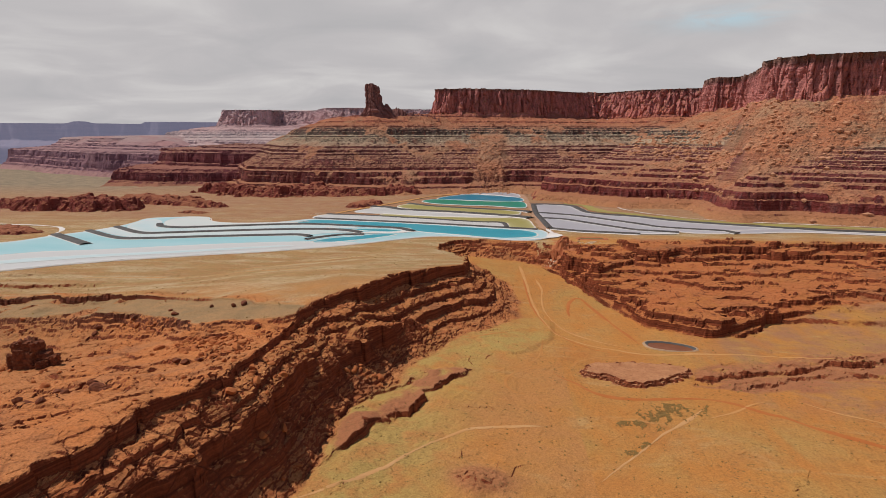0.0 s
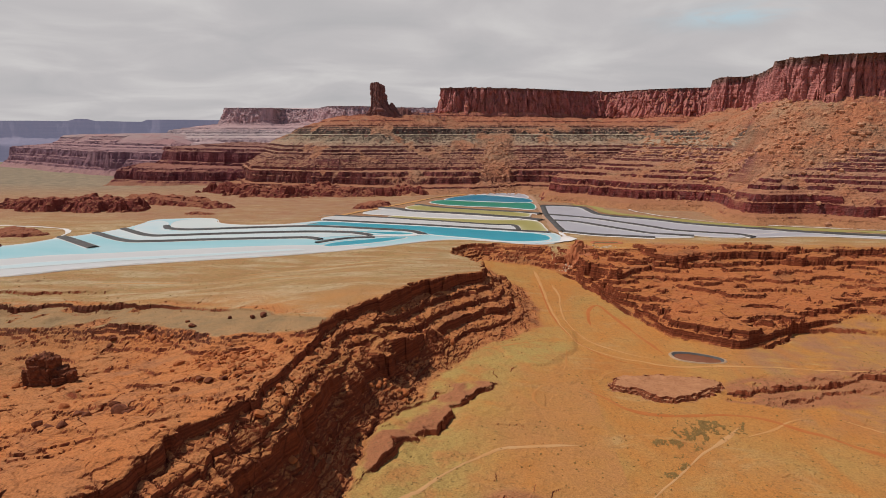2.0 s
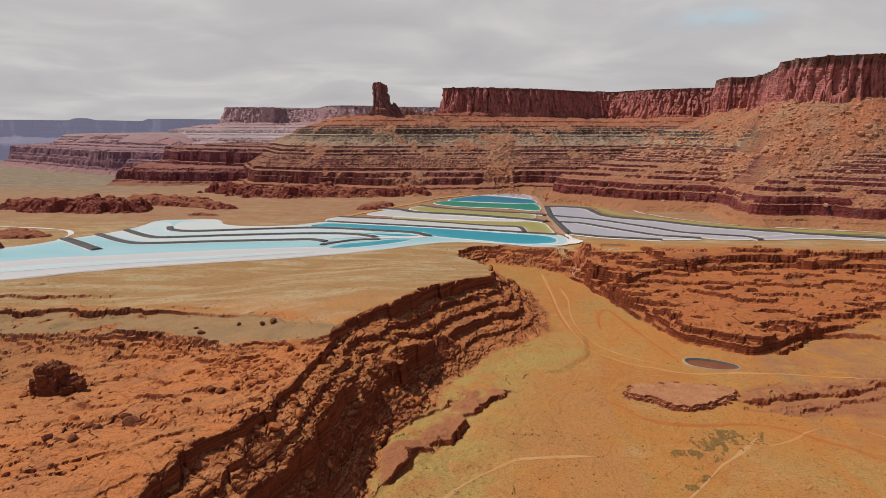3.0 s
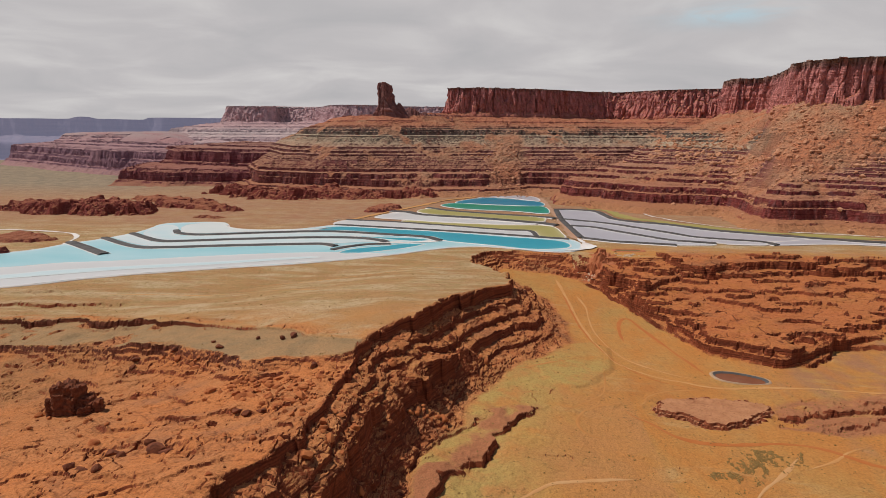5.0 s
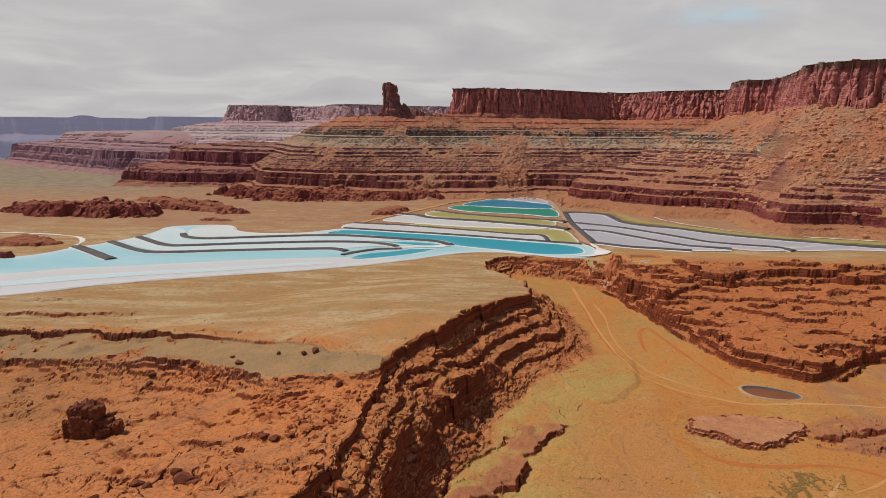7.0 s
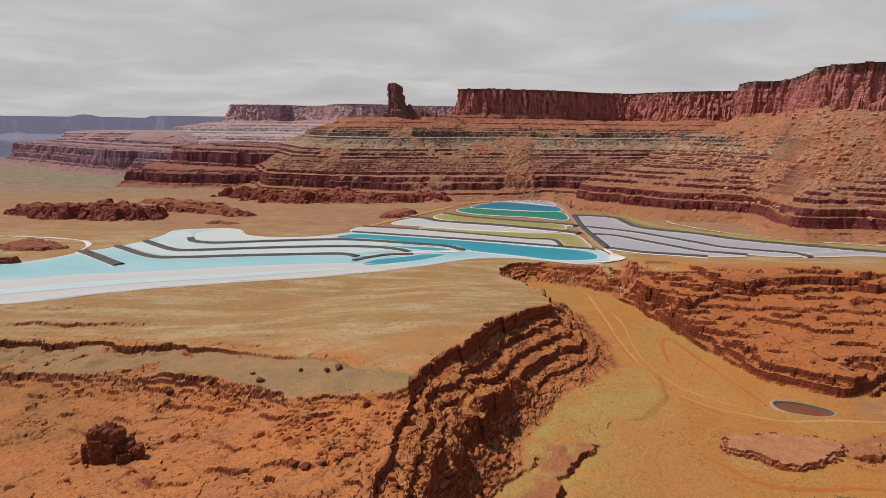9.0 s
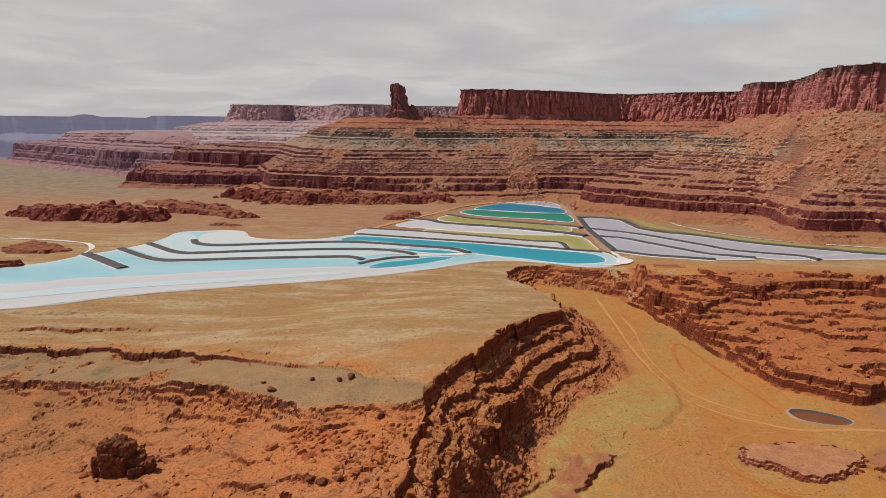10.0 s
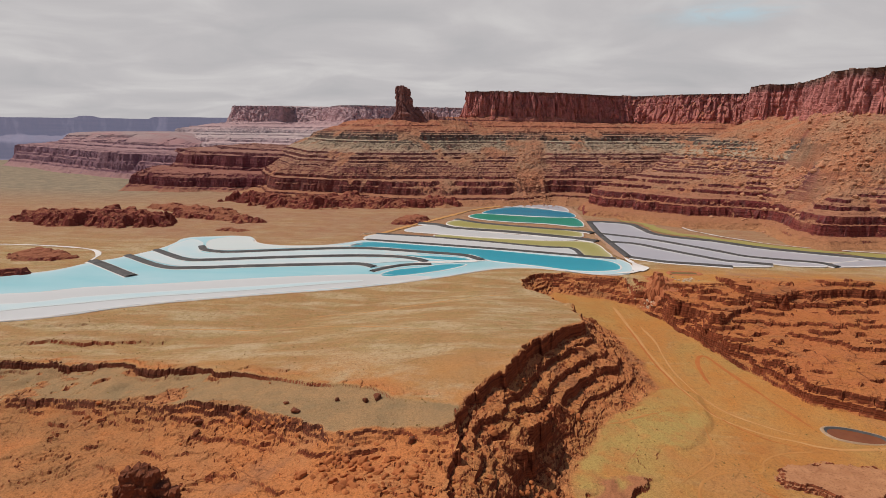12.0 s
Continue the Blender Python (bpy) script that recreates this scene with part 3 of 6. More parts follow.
def ground_height(x, y, marks=None):
    wide = fbm(x / 42, y / 42, 0, 4, 0.5)
    fray = fbm(x / 9, y / 9, 3.3, 3, 0.5)
    broad = fbm(x / 160, y / 160, 7.7, 4)
    far = np.hypot(x, y)
    crack, block = cells(x / 6.5 + fray * 0.3, y / 4.6, 1)
    crack2, block2 = cells(x / 19 + wide * 0.5, y / 14, 5)
    c_in = inside(x, y, CANYON) + wide * 6 + fray * 2.0
    r_in = inside(x, y, RIM) + wide * 3.2 + fray * 1.7 + (block2 - 0.5) * 3.2
    # west bench, with two ledges down to the red shelf
    u_in = inside(x, y, UPPER) + wide * 4 + fray * 1.6 + (block2 - 0.5) * 4
    s_in = inside(x, y, SECOND) + wide * 2.6 + fray * 1.8 + (block2 - 0.5) * 3.5 + (block - 0.5) * 1.6
    bench = bench_height(x, y) * smooth((60 - x) / 90) + broad * 1.4 * smooth((900 - y) / 200)
    patchy = smooth(0.5 + 0.9 * fbm(x / 36, y / 30, 9.9, 3))
    low = (1.6 + 2.6 * smooth((-290 - x) / 90)) * (0.35 + 0.9 * patchy)
    bench = bench - low * (0.6 * smooth(u_in / (2.0 + 7 * (1 - patchy))) + 0.4 * smooth((u_in - 5 - 3 * fray) / 3)) + (1.2 + 2.8 * smooth((-270 - x) / 60)) * np.exp(-np.abs(u_in + 3) / 16) * smooth((-150 - x) / 60) * (u_in < 2)
    shelf = shelf_height(x, y) + wide * 1.6 + broad * 2.0
    dip = smooth((-150 - x) / 24)
    gentle = smooth(0.15 + 1.1 * fbm(x / 30, y / 24, 13.1, 3))
    fall = 0.26 * smooth(s_in / (1.6 + 5 * gentle)) + 0.22 * smooth((s_in - 3.4 - 2.5 * fray) / (1.6 + 4 * gentle)) + 0.14 * smooth((s_in - 9 - 5 * fray) / 2) + 0.38 * smooth((s_in - 2) / 34)
    top = bench + (shelf - bench) * np.where(dip < 1, np.maximum(fall, (1 - dip) * smooth((s_in + 2) / 12)), fall) * (s_in > -4)
    # floor of the canyon, with low swells
    floor = -22.5 - 5.5 * smooth((x + 50) / 150) + broad * 1.6 - 1.5 * smooth((y - 620) / 60) * smooth((840 - y) / 60)
    floor = floor + 2.5 * np.exp(-((x + 92) / 26) ** 2) * smooth((450 - y) / 60) + (wide * 1.7 + fray * 0.45) * smooth((30 - x) / 60) * smooth((600 - y) / 60)
    # west wall: beds between rim and floor
    way = np.clip(r_in, 0, None) / (np.clip(r_in, 0, None) + np.clip(-c_in, 0, None) + 0.01)
    way = np.clip(way + (fbm(x / 26, y / 26, 2.9, 4, 0.6) * 0.035 + (block2 - 0.5) * 0.03 + (block - 0.5) * 0.008) * (way > 0), 0, 1)
    beyond = smooth((y - 455 + 26 * broad) / 60)
    south = smooth((392 - y + 14 * broad) / 40)
    left = (np.interp(way, *WALL_TABLE) * (1 - south) + np.interp(way, *SOUTH_TABLE) * south) * (1 - beyond) + np.interp(way, *FAR_TABLE) * beyond
    soft = np.interp(way, [0, 0.05, 0.5, 0.62, 0.75, 1], [1, 0.86, 0.62, 0.42, 0.2, 0])
    cover = smooth((fbm(x / 34, y / 34, 8.4, 4) - 0.25) / 0.3)
    left = left + (soft - left) * cover * 0.7
    west = floor + (top - floor) * left
    # east side, ledges rising to the pond plain
    lean = fbm(x / 70, y / 22, 1.4, 4, 0.55)
    e_a, e_b, e_c = (inside(x, y, o) + wide * 9 + fray * 3.0 + lean * 7 + (block2 - 0.5) * 4 + (block - 0.5) * 2 for o in (EAST_A, EAST_B, EAST_C))
    rise_a = np.clip(e_a, 0, None) / (np.clip(e_a, 0, None) + np.clip(-e_b, 0, None) + 0.1)
    rise_b = np.clip(e_b, 0, None) / (np.clip(e_b, 0, None) + np.clip(-e_c, 0, None) + 0.1)
    rim = -16 + 11 * rise_a ** 0.6 + 5 * smooth((e_b + 2) / 4) + 5 * rise_b + 6.5 * smooth((e_c + 5) / 3)
    rim = rim + (0 - rim) * smooth((y - 885) / 85) + broad * 1.6 * smooth((950 - y) / 60)
    foot = np.clip(-c_in, 0, None) / (np.clip(-c_in, 0, None) + np.clip(-e_a, 0, None) + 0.1)
    crumb = smooth((fbm(x / 38, y / 38, 11.3, 4) + 0.45) / 0.4)
    rim = floor + (rim - floor) * (np.interp(foot, [0, 0.12, 0.2, 0.5, 0.6, 0.9, 1], [0, 0.05, 0.42, 0.5, 0.82, 0.94, 1]) * crumb + foot * (1 - crumb))
    east_rock = smooth((e_a + 24) / 10) * smooth((905 - y) / 30) * smooth((-c_in + 2) / 4) * (x > 0)
    ledged = beds(rim + lean * 6.0 + wide * 4.0 + fray * 0.8 + (block - 0.5) * 0.5 + (block2 - 0.5) * 1.2, BEDS_EAST, 0.95)
    rim = rim + (ledged - rim) * east_rock
    z = west + (rim - west) * smooth((x - 22 - (y > 860) * 8 + wide * 4) / 30 + 0.2) * smooth((y - 500) / 60)
    # rock: the wall, the shelf, the ledges
    on_wall = smooth((r_in + 2) / 4) * smooth((-c_in + 6) / 8) * (x < 70)
    on_shelf = smooth((s_in + 1) / 3) * smooth((1 - r_in) / 2)
    red_lip = smooth((u_in + 26 + 10 * broad) / 24) * smooth((1 - u_in) / 3) * smooth((fbm(x / 30, y / 22, 12.7, 4) + 0.25) / 0.3)
    strip = smooth(u_in / 3) * smooth((1 - s_in) / 3) * smooth((1 - r_in) / 2)
    bare = smooth((fbm(x / 26, y / 18, 12.7, 4, 0.6) - 0.02) / 0.2) * smooth((-270 - x) / 60)
    mound = np.exp(-((x + 10 + wide * 7) / 19) ** 2 - ((y - 298 + wide * 6 + fray * 2) / 12) ** 2)
    z = z + (6 + wide * 3 + fray * 1.5 + (block - 0.5) * 1.2 - 0.8 * np.exp(-crack * 9)) * mound
    apron = smooth((inside(x, y, EAST_APRON) + wide * 7 + 3) / 9)
    fine = np.clip(on_wall * 0.45 + on_shelf * 0.6 + strip * bare + apron * 0.8, 0, 1)
    rubble = on_wall * (0.2 + 0.45 * smooth((fbm(x / 30, y / 30, 6.1, 4) + 0.2) / 0.4))
    z = z + (beds(z + fbm(x / 24, y / 24, 1.7, 4, 0.6) * 2.6 + (block - 0.5) * 1.0, BEDS_FINE, 1.0) - z) * (0.75 * fine)
    # jointed blocks: each leans its own way
    tilt = (block2 - 0.5) * 1.3 + ((x / 19 - np.floor(x / 19)) - 0.5) * (block2 - 0.4) * 1.6
    z = z + (tilt - 1.6 * np.exp(-crack2 * 26)) * np.clip(on_wall * 0.9 + on_shelf * 0.30 + strip * bare * 0.8 + red_lip * 0.7 + east_rock * 0.4, 0, 1)
    z = z + ((block - 0.5) * 1.9 - 1.0 * np.exp(-crack * 9)) * np.clip(rubble + red_lip * 0.6 + strip * bare * 0.5 + east_rock * 0.15 + on_shelf * 0.9 * smooth((fbm(x / 30, y / 24, 2.1, 4) - 0.2) / 0.2), 0, 1)
    z = z + fbm(x / 5.5, y / 5.5, 2.2, 4, 0.65) * (0.10 + 0.75 * on_wall + 0.35 * east_rock + 0.2 * on_shelf)
    jag = wide * 7 + fray * 5.0 + (block - 0.5) * 1.5 + (block2 - 0.5) * 5
    uneven = 0.55 + 0.8 * smooth(0.5 + fbm(x / 17, y / 17, 5.5, 3))
    ledge_top = np.zeros(x.shape)
    for points, drop, up, down in EDGES:
        ax, ay = np.min(points, 0) - 60
        bx, by = np.max(points, 0) + 60
        near = (x > ax) & (x < bx) & (y > ay) & (y < by)
        if np.any(near):
            gain = scarp(x[near] + jag[near] * 0.5, y[near] - jag[near] * 0.7, points, drop, up, down) * uneven[near]
            z[near] += gain
            ledge_top[near] = np.maximum(ledge_top[near], smooth((gain / drop - 0.12) / 0.15) * smooth((drop - 2) / 2))
    z = z + fbm(x / 30, y / 30, 9.2, 4) * 0.45 + fbm(x / 5, y / 5, 4.4, 3) * 0.16 + 4.0 * np.exp(-((x + 31) / 7) ** 4 - ((y - 738) / 12) ** 4)
    fan = inside(x, y, FAN) + wide * 3
    z = z + 1.7 * smooth((fan + 2) / 7) * smooth((x - 0.5 * (y - 570) + 40) / 60)
    z = z - 4 * smooth((inside(x, y, PIT) + 1) / 4)
    # basin of the ponds; the plain behind rises to the slopes
    z = z + 16 * smooth((y - 1750) / 900) * smooth((x + 1400) / 500) - 10 * smooth((far - 1500) / 1200) * smooth((-x - 700) / 600) + broad * 3 * smooth((y - 1250) / 500)
    pan = smooth((inside(x, y, BASIN) + 14) / 16)
    z = z + (-0.7 - z) * pan
    if marks is not None:
        rock = np.clip(on_wall + on_shelf + strip * bare + east_rock, 0, 1)
        marks["rock"] = rock
        marks["dry"] = np.maximum(smooth((2 - c_in) / 10) * (1 - rock) * smooth((120 - x) / 60), smooth((y - 940) / 80))
        marks["scrub"] = np.clip(0.35 + smooth(c_in / 10) * 0.65, 0, 1) * (1 - 0.7 * rock)
        marks["edge"] = smooth((np.maximum(u_in, r_in) + 120 + 25 * broad) / 110) * (1 - rock) * (x < 60) * (1 - strip) * smooth((590 - y) / 110)
        marks["grass"] = smooth(c_in / 6 + 1.5) * smooth((95 - c_in - 14 * broad) / 60) * smooth((110 - x) / 30) * smooth((590 - y) / 70) + 0.45 * smooth((fan + 2) / 8) + 0.5 * cover * on_wall * (way > 0.1)
        marks["grey"] = strip * (1 - 0.8 * bare)
        marks["shelf"] = on_shelf
        marks["varnish"] = np.clip(np.exp(-(s_in / 7) ** 2) * smooth((-165 - x) / 30) + np.exp(-(u_in / 5) ** 2) * smooth((-290 - x) / 40), 0, 1) * (x < -150) * (y > 380)
        marks["slab"] = np.maximum(np.maximum(ledge_top, smooth(mound * 1.6) * 0.8), apron * smooth((fbm(x / 40, y / 14, 3.6, 4, 0.6) + 0.4) / 0.5)) * (1 - on_wall) * (1 - on_shelf)
        marks["lip"] = red_lip * (1 - rock)
    return z


WALL_TABLE, SOUTH_TABLE, FAR_TABLE = tuple(zip(*WALL)), tuple(zip(*SOUTH_WALL)), tuple(zip(*FAR_WALL))


def spot(x, y):
    return float(ground_height(np.array([float(x)]), np.array([float(y)]))[0])


HUB = (-60.0, -60.0)
front = np.radians(np.linspace(-50, 44, 1120))
back = np.radians(np.linspace(44, 310, 90)[1:-1])
turns = np.concatenate([front, back])
rings = [12.0, 60, 110, 160, 200]
while rings[-1] < 1150:
    rings.append(rings[-1] * 1.003)
while rings[-1] < 4850:
    rings.append(rings[-1] * 1.02)
rings = np.array(rings)
gx = HUB[0] + np.sin(turns)[None, :] * rings[:, None]
gy = HUB[1] + np.cos(turns)[None, :] * rings[:, None]
marks = {}
gz = ground_height(gx, gy, marks)
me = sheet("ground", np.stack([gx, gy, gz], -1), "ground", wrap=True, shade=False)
for key, value in marks.items():
    put_attribute(me, key, value)
tagged(new("ground", me), "orange desert ground with a canyon, stepped red rock ledges and dry scrub", "ground", kind="structure")


def outcrop(name, label, outline, height, ramp, steps, cell, material_name="strata", group="rock outcrops", cut=0.5, lift=0.0):
    """A low body of bedded rock on the ground, with blocky edges."""
    o = np.array(outline, float)
    lo, hi = o.min(0) - ramp, o.max(0) + ramp
    x, y = np.meshgrid(np.arange(lo[0], hi[0], cell), np.arange(lo[1], hi[1], cell))
    d = inside(x, y, outline) + fbm(x / (ramp * 2), y / (ramp * 2), 2.5, 5, 0.6) * ramp * 0.9
    crack, block = cells(x / (cell * 5), y / (cell * 4), 11)
    d = d + (block - 0.5) * ramp * 0.6
    rise = stairs(d / ramp, steps, 0.35)
    z = ground_height(x, y) + lift + height * rise * (0.8 + 0.4 * fbm(x / 90, y / 90, 5, 3)) + (block - 0.5) * height * cut * 0.35 * smooth(d / 4) \
        + fbm(x / (cell * 6), y / (cell * 6), 1, 4, 0.6) * height * 0.22 * cut * smooth(d / 4) - np.exp(-crack * 9) * height * 0.25 * cut * smooth(d / 4) - 1.5 * (d < 0)
    i = np.arange(x.size).reshape(x.shape)
    f = np.stack([i[:-1, :-1], i[:-1, 1:], i[1:, 1:], i[1:, :-1]], -1).reshape(-1, 4)
    keep = np.any(d.ravel()[f] > -cell * 1.5, 1)
    used, back_index = np.unique(f[keep], return_inverse=True)
    v = np.stack([x, y, z], -1).reshape(-1, 3)[used]
    me = mesh_of(name, v, back_index.reshape(-1, 4), material_name, shade=False)
    if material_name == "ground":
        for key in ("rock", "dry", "scrub", "grass", "edge", "grey", "shelf", "slab", "varnish", "lip"):
            put_attribute(me, key, np.full(len(v), 1.0 if key == "rock" else 0.0))
    return tagged(new(name, me), label, "rock", group)

# ---- mesas, buttes ----
def loft(name, label, category, bands, ns, group="", seed=0.0, stone="strata", veil=None):
    """A landform from level lines, top to foot. bands: (part's name, its upper line, its lower line, kind, steps, rows).
    Kinds: flat, cliff (upright joints), ledges (beds stepping down), talus (rubble slope with gullies)."""
    root = thing(name, label, category, group, at=tuple(np.mean(bands[-1][2], 0)[:3]))
    course = spline(bands[-1][2], ns)[:, :2] - spline(bands[0][2], ns)[:, :2]
    course = course / np.maximum(np.linalg.norm(course, axis=1, keepdims=True), 1e-6)
    brow = np.min([q[2] for q in (bands[1] if bands[1][3] == "cliff" and bands[1][1][0][2] > 200 else bands[0])[2]])
    for part_name, top, foot, kind, steps, rows in bands:
        a, b = spline(top, ns), spline(foot, ns)
        f = np.linspace(0, 1, rows)[:, None]
        if kind == "ledges":
            k = np.random.RandomState(int(seed * 10) + steps)
            cuts = np.concatenate([[0], np.cumsum(np.exp(k.normal(0, 0.75, steps)))])
            cuts = cuts / cuts[-1]
            v = np.interp(f * steps, np.arange(steps + 1), cuts)
            near = np.clip(np.searchsorted(cuts, v, "right") - 1, 0, steps - 1)
            lo, hi = cuts[near], cuts[near + 1]
            q = (v - lo) / (hi - lo)
            steep = k.uniform(0.25, 0.85, steps)[near]
            across = lo + (hi - lo) * np.where(q < 0.5, q / 0.5 * 0.94, 0.94 + (q - 0.5) / 0.5 * 0.06)
            down = lo + (hi - lo) * np.where(q < 0.5, q / 0.5 * (1 - steep), (1 - steep) + (q - 0.5) / 0.5 * steep)
            # rubble chutes bury the beds here and there
            m = a[None] * (1 - f[..., None]) + b[None] * f[..., None]
            chute = smooth((fbm(m[..., 0] / 75 + seed, m[..., 1] / 240 + f * 0.6, 3.1, 4, 0.6) - 0.12) / 0.3) * 0.95
            if veil:
                chute = np.maximum(chute, 0.95 * veil(m[..., 0], m[..., 1]) * (foot[0][2] > 20))
            chute = np.maximum(chute, smooth((fbm(m[..., 0] / 46, m[..., 1] / 46, near * 3.7 + seed, 3, 0.6) - 0.34) / 0.25) * 0.7)
            across, down = across + (f - across) * chute, down + (f - down) * chute
        else:
            across, down = f, f
        p = a[None] * (1 - across[..., None]) + b[None] * across[..., None]
        p[..., 2] = a[None, :, 2] * (1 - down) + b[None, :, 2] * down
        out = (b - a)[:, :2]
        if kind == "cliff" or np.median(np.linalg.norm(out, axis=1)) < 1:
            t = np.gradient(a[:, :2], axis=0)
            out = np.stack([t[:, 1], -t[:, 0]], 1)
        out = out / np.maximum(np.linalg.norm(out, axis=1, keepdims=True), 1e-6)
        x, y, z = p[..., 0], p[..., 1], p[..., 2]
        edge = np.minimum(1, np.minimum(f, 1 - f) * 8)
        if kind == "cliff":
            tall = min(1.0, (top[0][2] - foot[0][2]) / 85)
            wide = 5 + 8 * tall
            joint, slab = cells(x / wide + seed, y / wide, 2)
            push = np.abs(fbm(x / 40 + seed, y / 40, z / 500, 4, 0.6)) * -24 + (slab - 0.5) * 13 - 7 * np.exp(-joint * 12)
            push = push * (0.25 + 0.75 * tall) + fbm(x / 9, y / 9, z / 90, 3) * 2.6 * tall + fbm(x / 90, y / 90, z / 11, 3) * 2.6
            push = push * (0.55 + 0.45 * edge)
        elif kind == "ledges":
            push = fbm(x / 60 + seed, y / 60, z / 400, 5, 0.6) * 9 * edge + fbm(x / 12, y / 12, z / 40, 4, 0.65) * 2.6
        elif kind == "talus":
            push = fbm(x / 50 + seed, y / 50, z / 260, 5, 0.62) * 9 * edge
        else:
            push = np.zeros_like(x)
        # spurs and gullies that run through all beds below the brow
        rib = fbm(x / 120 + seed, y / 120, 0.7, 4, 0.5) * 34 - np.abs(fbm(x / 46 + seed, y / 46, 1.9, 3, 0.5)) * 22 + 6
        rib = rib * np.clip((brow - z) / 55, 0, 1) * np.clip(0.35 + (z - foot[0][2] * 0) / 60, 0.35, 1)
        x, y = x + push * out[None, :, 0] + rib * course[None, :, 0], y + push * out[None, :, 1] + rib * course[None, :, 1]
        if kind in ("talus", "flat"):
            z = z + fbm(x / 22, y / 22, 1.5, 5, 0.62) * (3.6 if kind == "talus" else 2.2) * edge
        if kind == "ledges":
            z = z + fbm(x / 16, y / 16, 4.5, 4, 0.6) * 0.6 * edge
        if kind == "cliff":
            z = z + (fbm(x / 24, y / 24, 6.5, 4, 0.65) * 3.2 + (slab - 0.5) * 4.0) * tall * (1 - f) ** 3
        me = sheet(part_name, np.stack([x, y, z], -1), stone, shade=kind in ("talus", "flat"))
        loose = smooth((fbm(x / 110 + seed, y / 110, z / 90, 4, 0.6) - 0.05) / 0.4) * 0.8
        put_attribute(me, "veil", np.clip(loose + (veil(x, y) if veil else 0), 0, 1) * (kind != "cliff"))
        under(part_name, me, root)
    return root


def level_field(x, y, levels):
    """Height between level lines: (line from west to east, height), from the top down; the uphill side lies north."""
    z, above = None, None
    for points, h in reversed(levels):
        d = inside(x, y, list(points) + [(points[-1][0] + 900, points[-1][1] + 2500), (points[0][0] - 300, points[0][1] + 2500)])
        if z is None:
            z = h + np.minimum(d, 0) * 0.25
        else:
            t = np.clip(above / np.maximum(above - d, 0.5), 0, 1)
            z = np.where(above > 0, h_low + (h - h_low) * t, z)
        above, h_low = d, h
    return z


def slope_field(name, label, levels, angles, reach, table, seed, stone, veil, step=2.5, category="rock slope", group="rock slopes",
                bands=(("apron", 0), ("red_cliff", 16), ("banded_slope", 60), ("clay_band", 142), ("talus", 188))):
    """Bedded slope below a mesa: spurs and gullies, beds cut into ledges, rubble over them where veil says."""
    a = np.radians(np.arange(angles[0], angles[1], 0.082))[None]
    r = np.arange(reach[0], reach[1], step)[:, None]
    x, y = HUB[0] + np.sin(a) * r, HUB[1] + np.cos(a) * r
    spur = fbm(x / 130 + seed, y / 130, 0.7, 3, 0.5) * 34 * (0.3 + 0.7 * smooth((y - 1380) / 160))
    cut = np.abs(fbm(x / 55 + seed, y / 55, 1.9, 4, 0.55))
    z = level_field(x + spur * 0.5, y - spur - 26 * cut * (0.35 + 0.65 * smooth((y - 1380) / 160)) + 8, levels)
    base = level_field(x, y, levels)
    inner = np.clip((z - levels[-1][1] + 2) / 30, 0, 1)
    joint, block = cells(x / 9 + seed, y / 9, 6)
    loose = np.clip(smooth((fbm(x / 80 + seed, y / 80, 4.4, 4, 0.6) - 0.22) / 0.25) * 0.9 + veil(x, y), 0, 1) * smooth((z - 24) / 14)
    q = z + (fbm(x / 34, y / 34, 2.2, 4, 0.6) * 3.6 + fbm(x / 9, y / 9, 3.2, 3, 0.6) * 1.3 + (block - 0.5) * 2.0) * inner
    ledged = np.interp(q, table[0], table[1])
    z = q + (ledged - q) * (1 - loose * 0.92)
    z = z + fbm(x / 14, y / 14, 5.2, 5, 0.68) * (0.9 + 2.2 * loose) * inner
    i = np.arange(x.size).reshape(x.shape)
    f = np.stack([i[:-1, :-1], i[:-1, 1:], i[1:, 1:], i[1:, :-1]], -1).reshape(-1, 4)
    behind = inside(x, y, list(levels[0][0]) + [(levels[0][0][-1][0] + 900, levels[0][0][-1][1] + 2500), (levels[0][0][0][0] - 300, levels[0][0][0][1] + 2500)])
    keep = (np.max(z.ravel()[f], 1) > levels[-1][1] - 2) & (np.min(behind.ravel()[f], 1) < 25)
    used, back_index = np.unique(f[keep], return_inverse=True)
    v, f = np.stack([x, y, z], -1).reshape(-1, 3)[used], back_index.reshape(-1, 4)
    high = base.ravel()[used][f].mean(1)
    root = thing(name, label, category, group, at=(float(v[:, 0].mean()), float(v[:, 1].mean()), float(v[:, 2].min())))
    cuts = [-999] + [h for _, h in bands[1:]] + [9999]
    for n, (part_name, _) in enumerate(bands):
        own = f[(high >= cuts[n]) & (high < cuts[n + 1])]
        mine, index = np.unique(own, return_inverse=True)
        me = mesh_of(part_name, v[mine], index.reshape(-1, 4), stone, shade=False)
        put_attribute(me, "veil", loose.ravel()[used][mine])
        under(part_name, me, root)
    return root


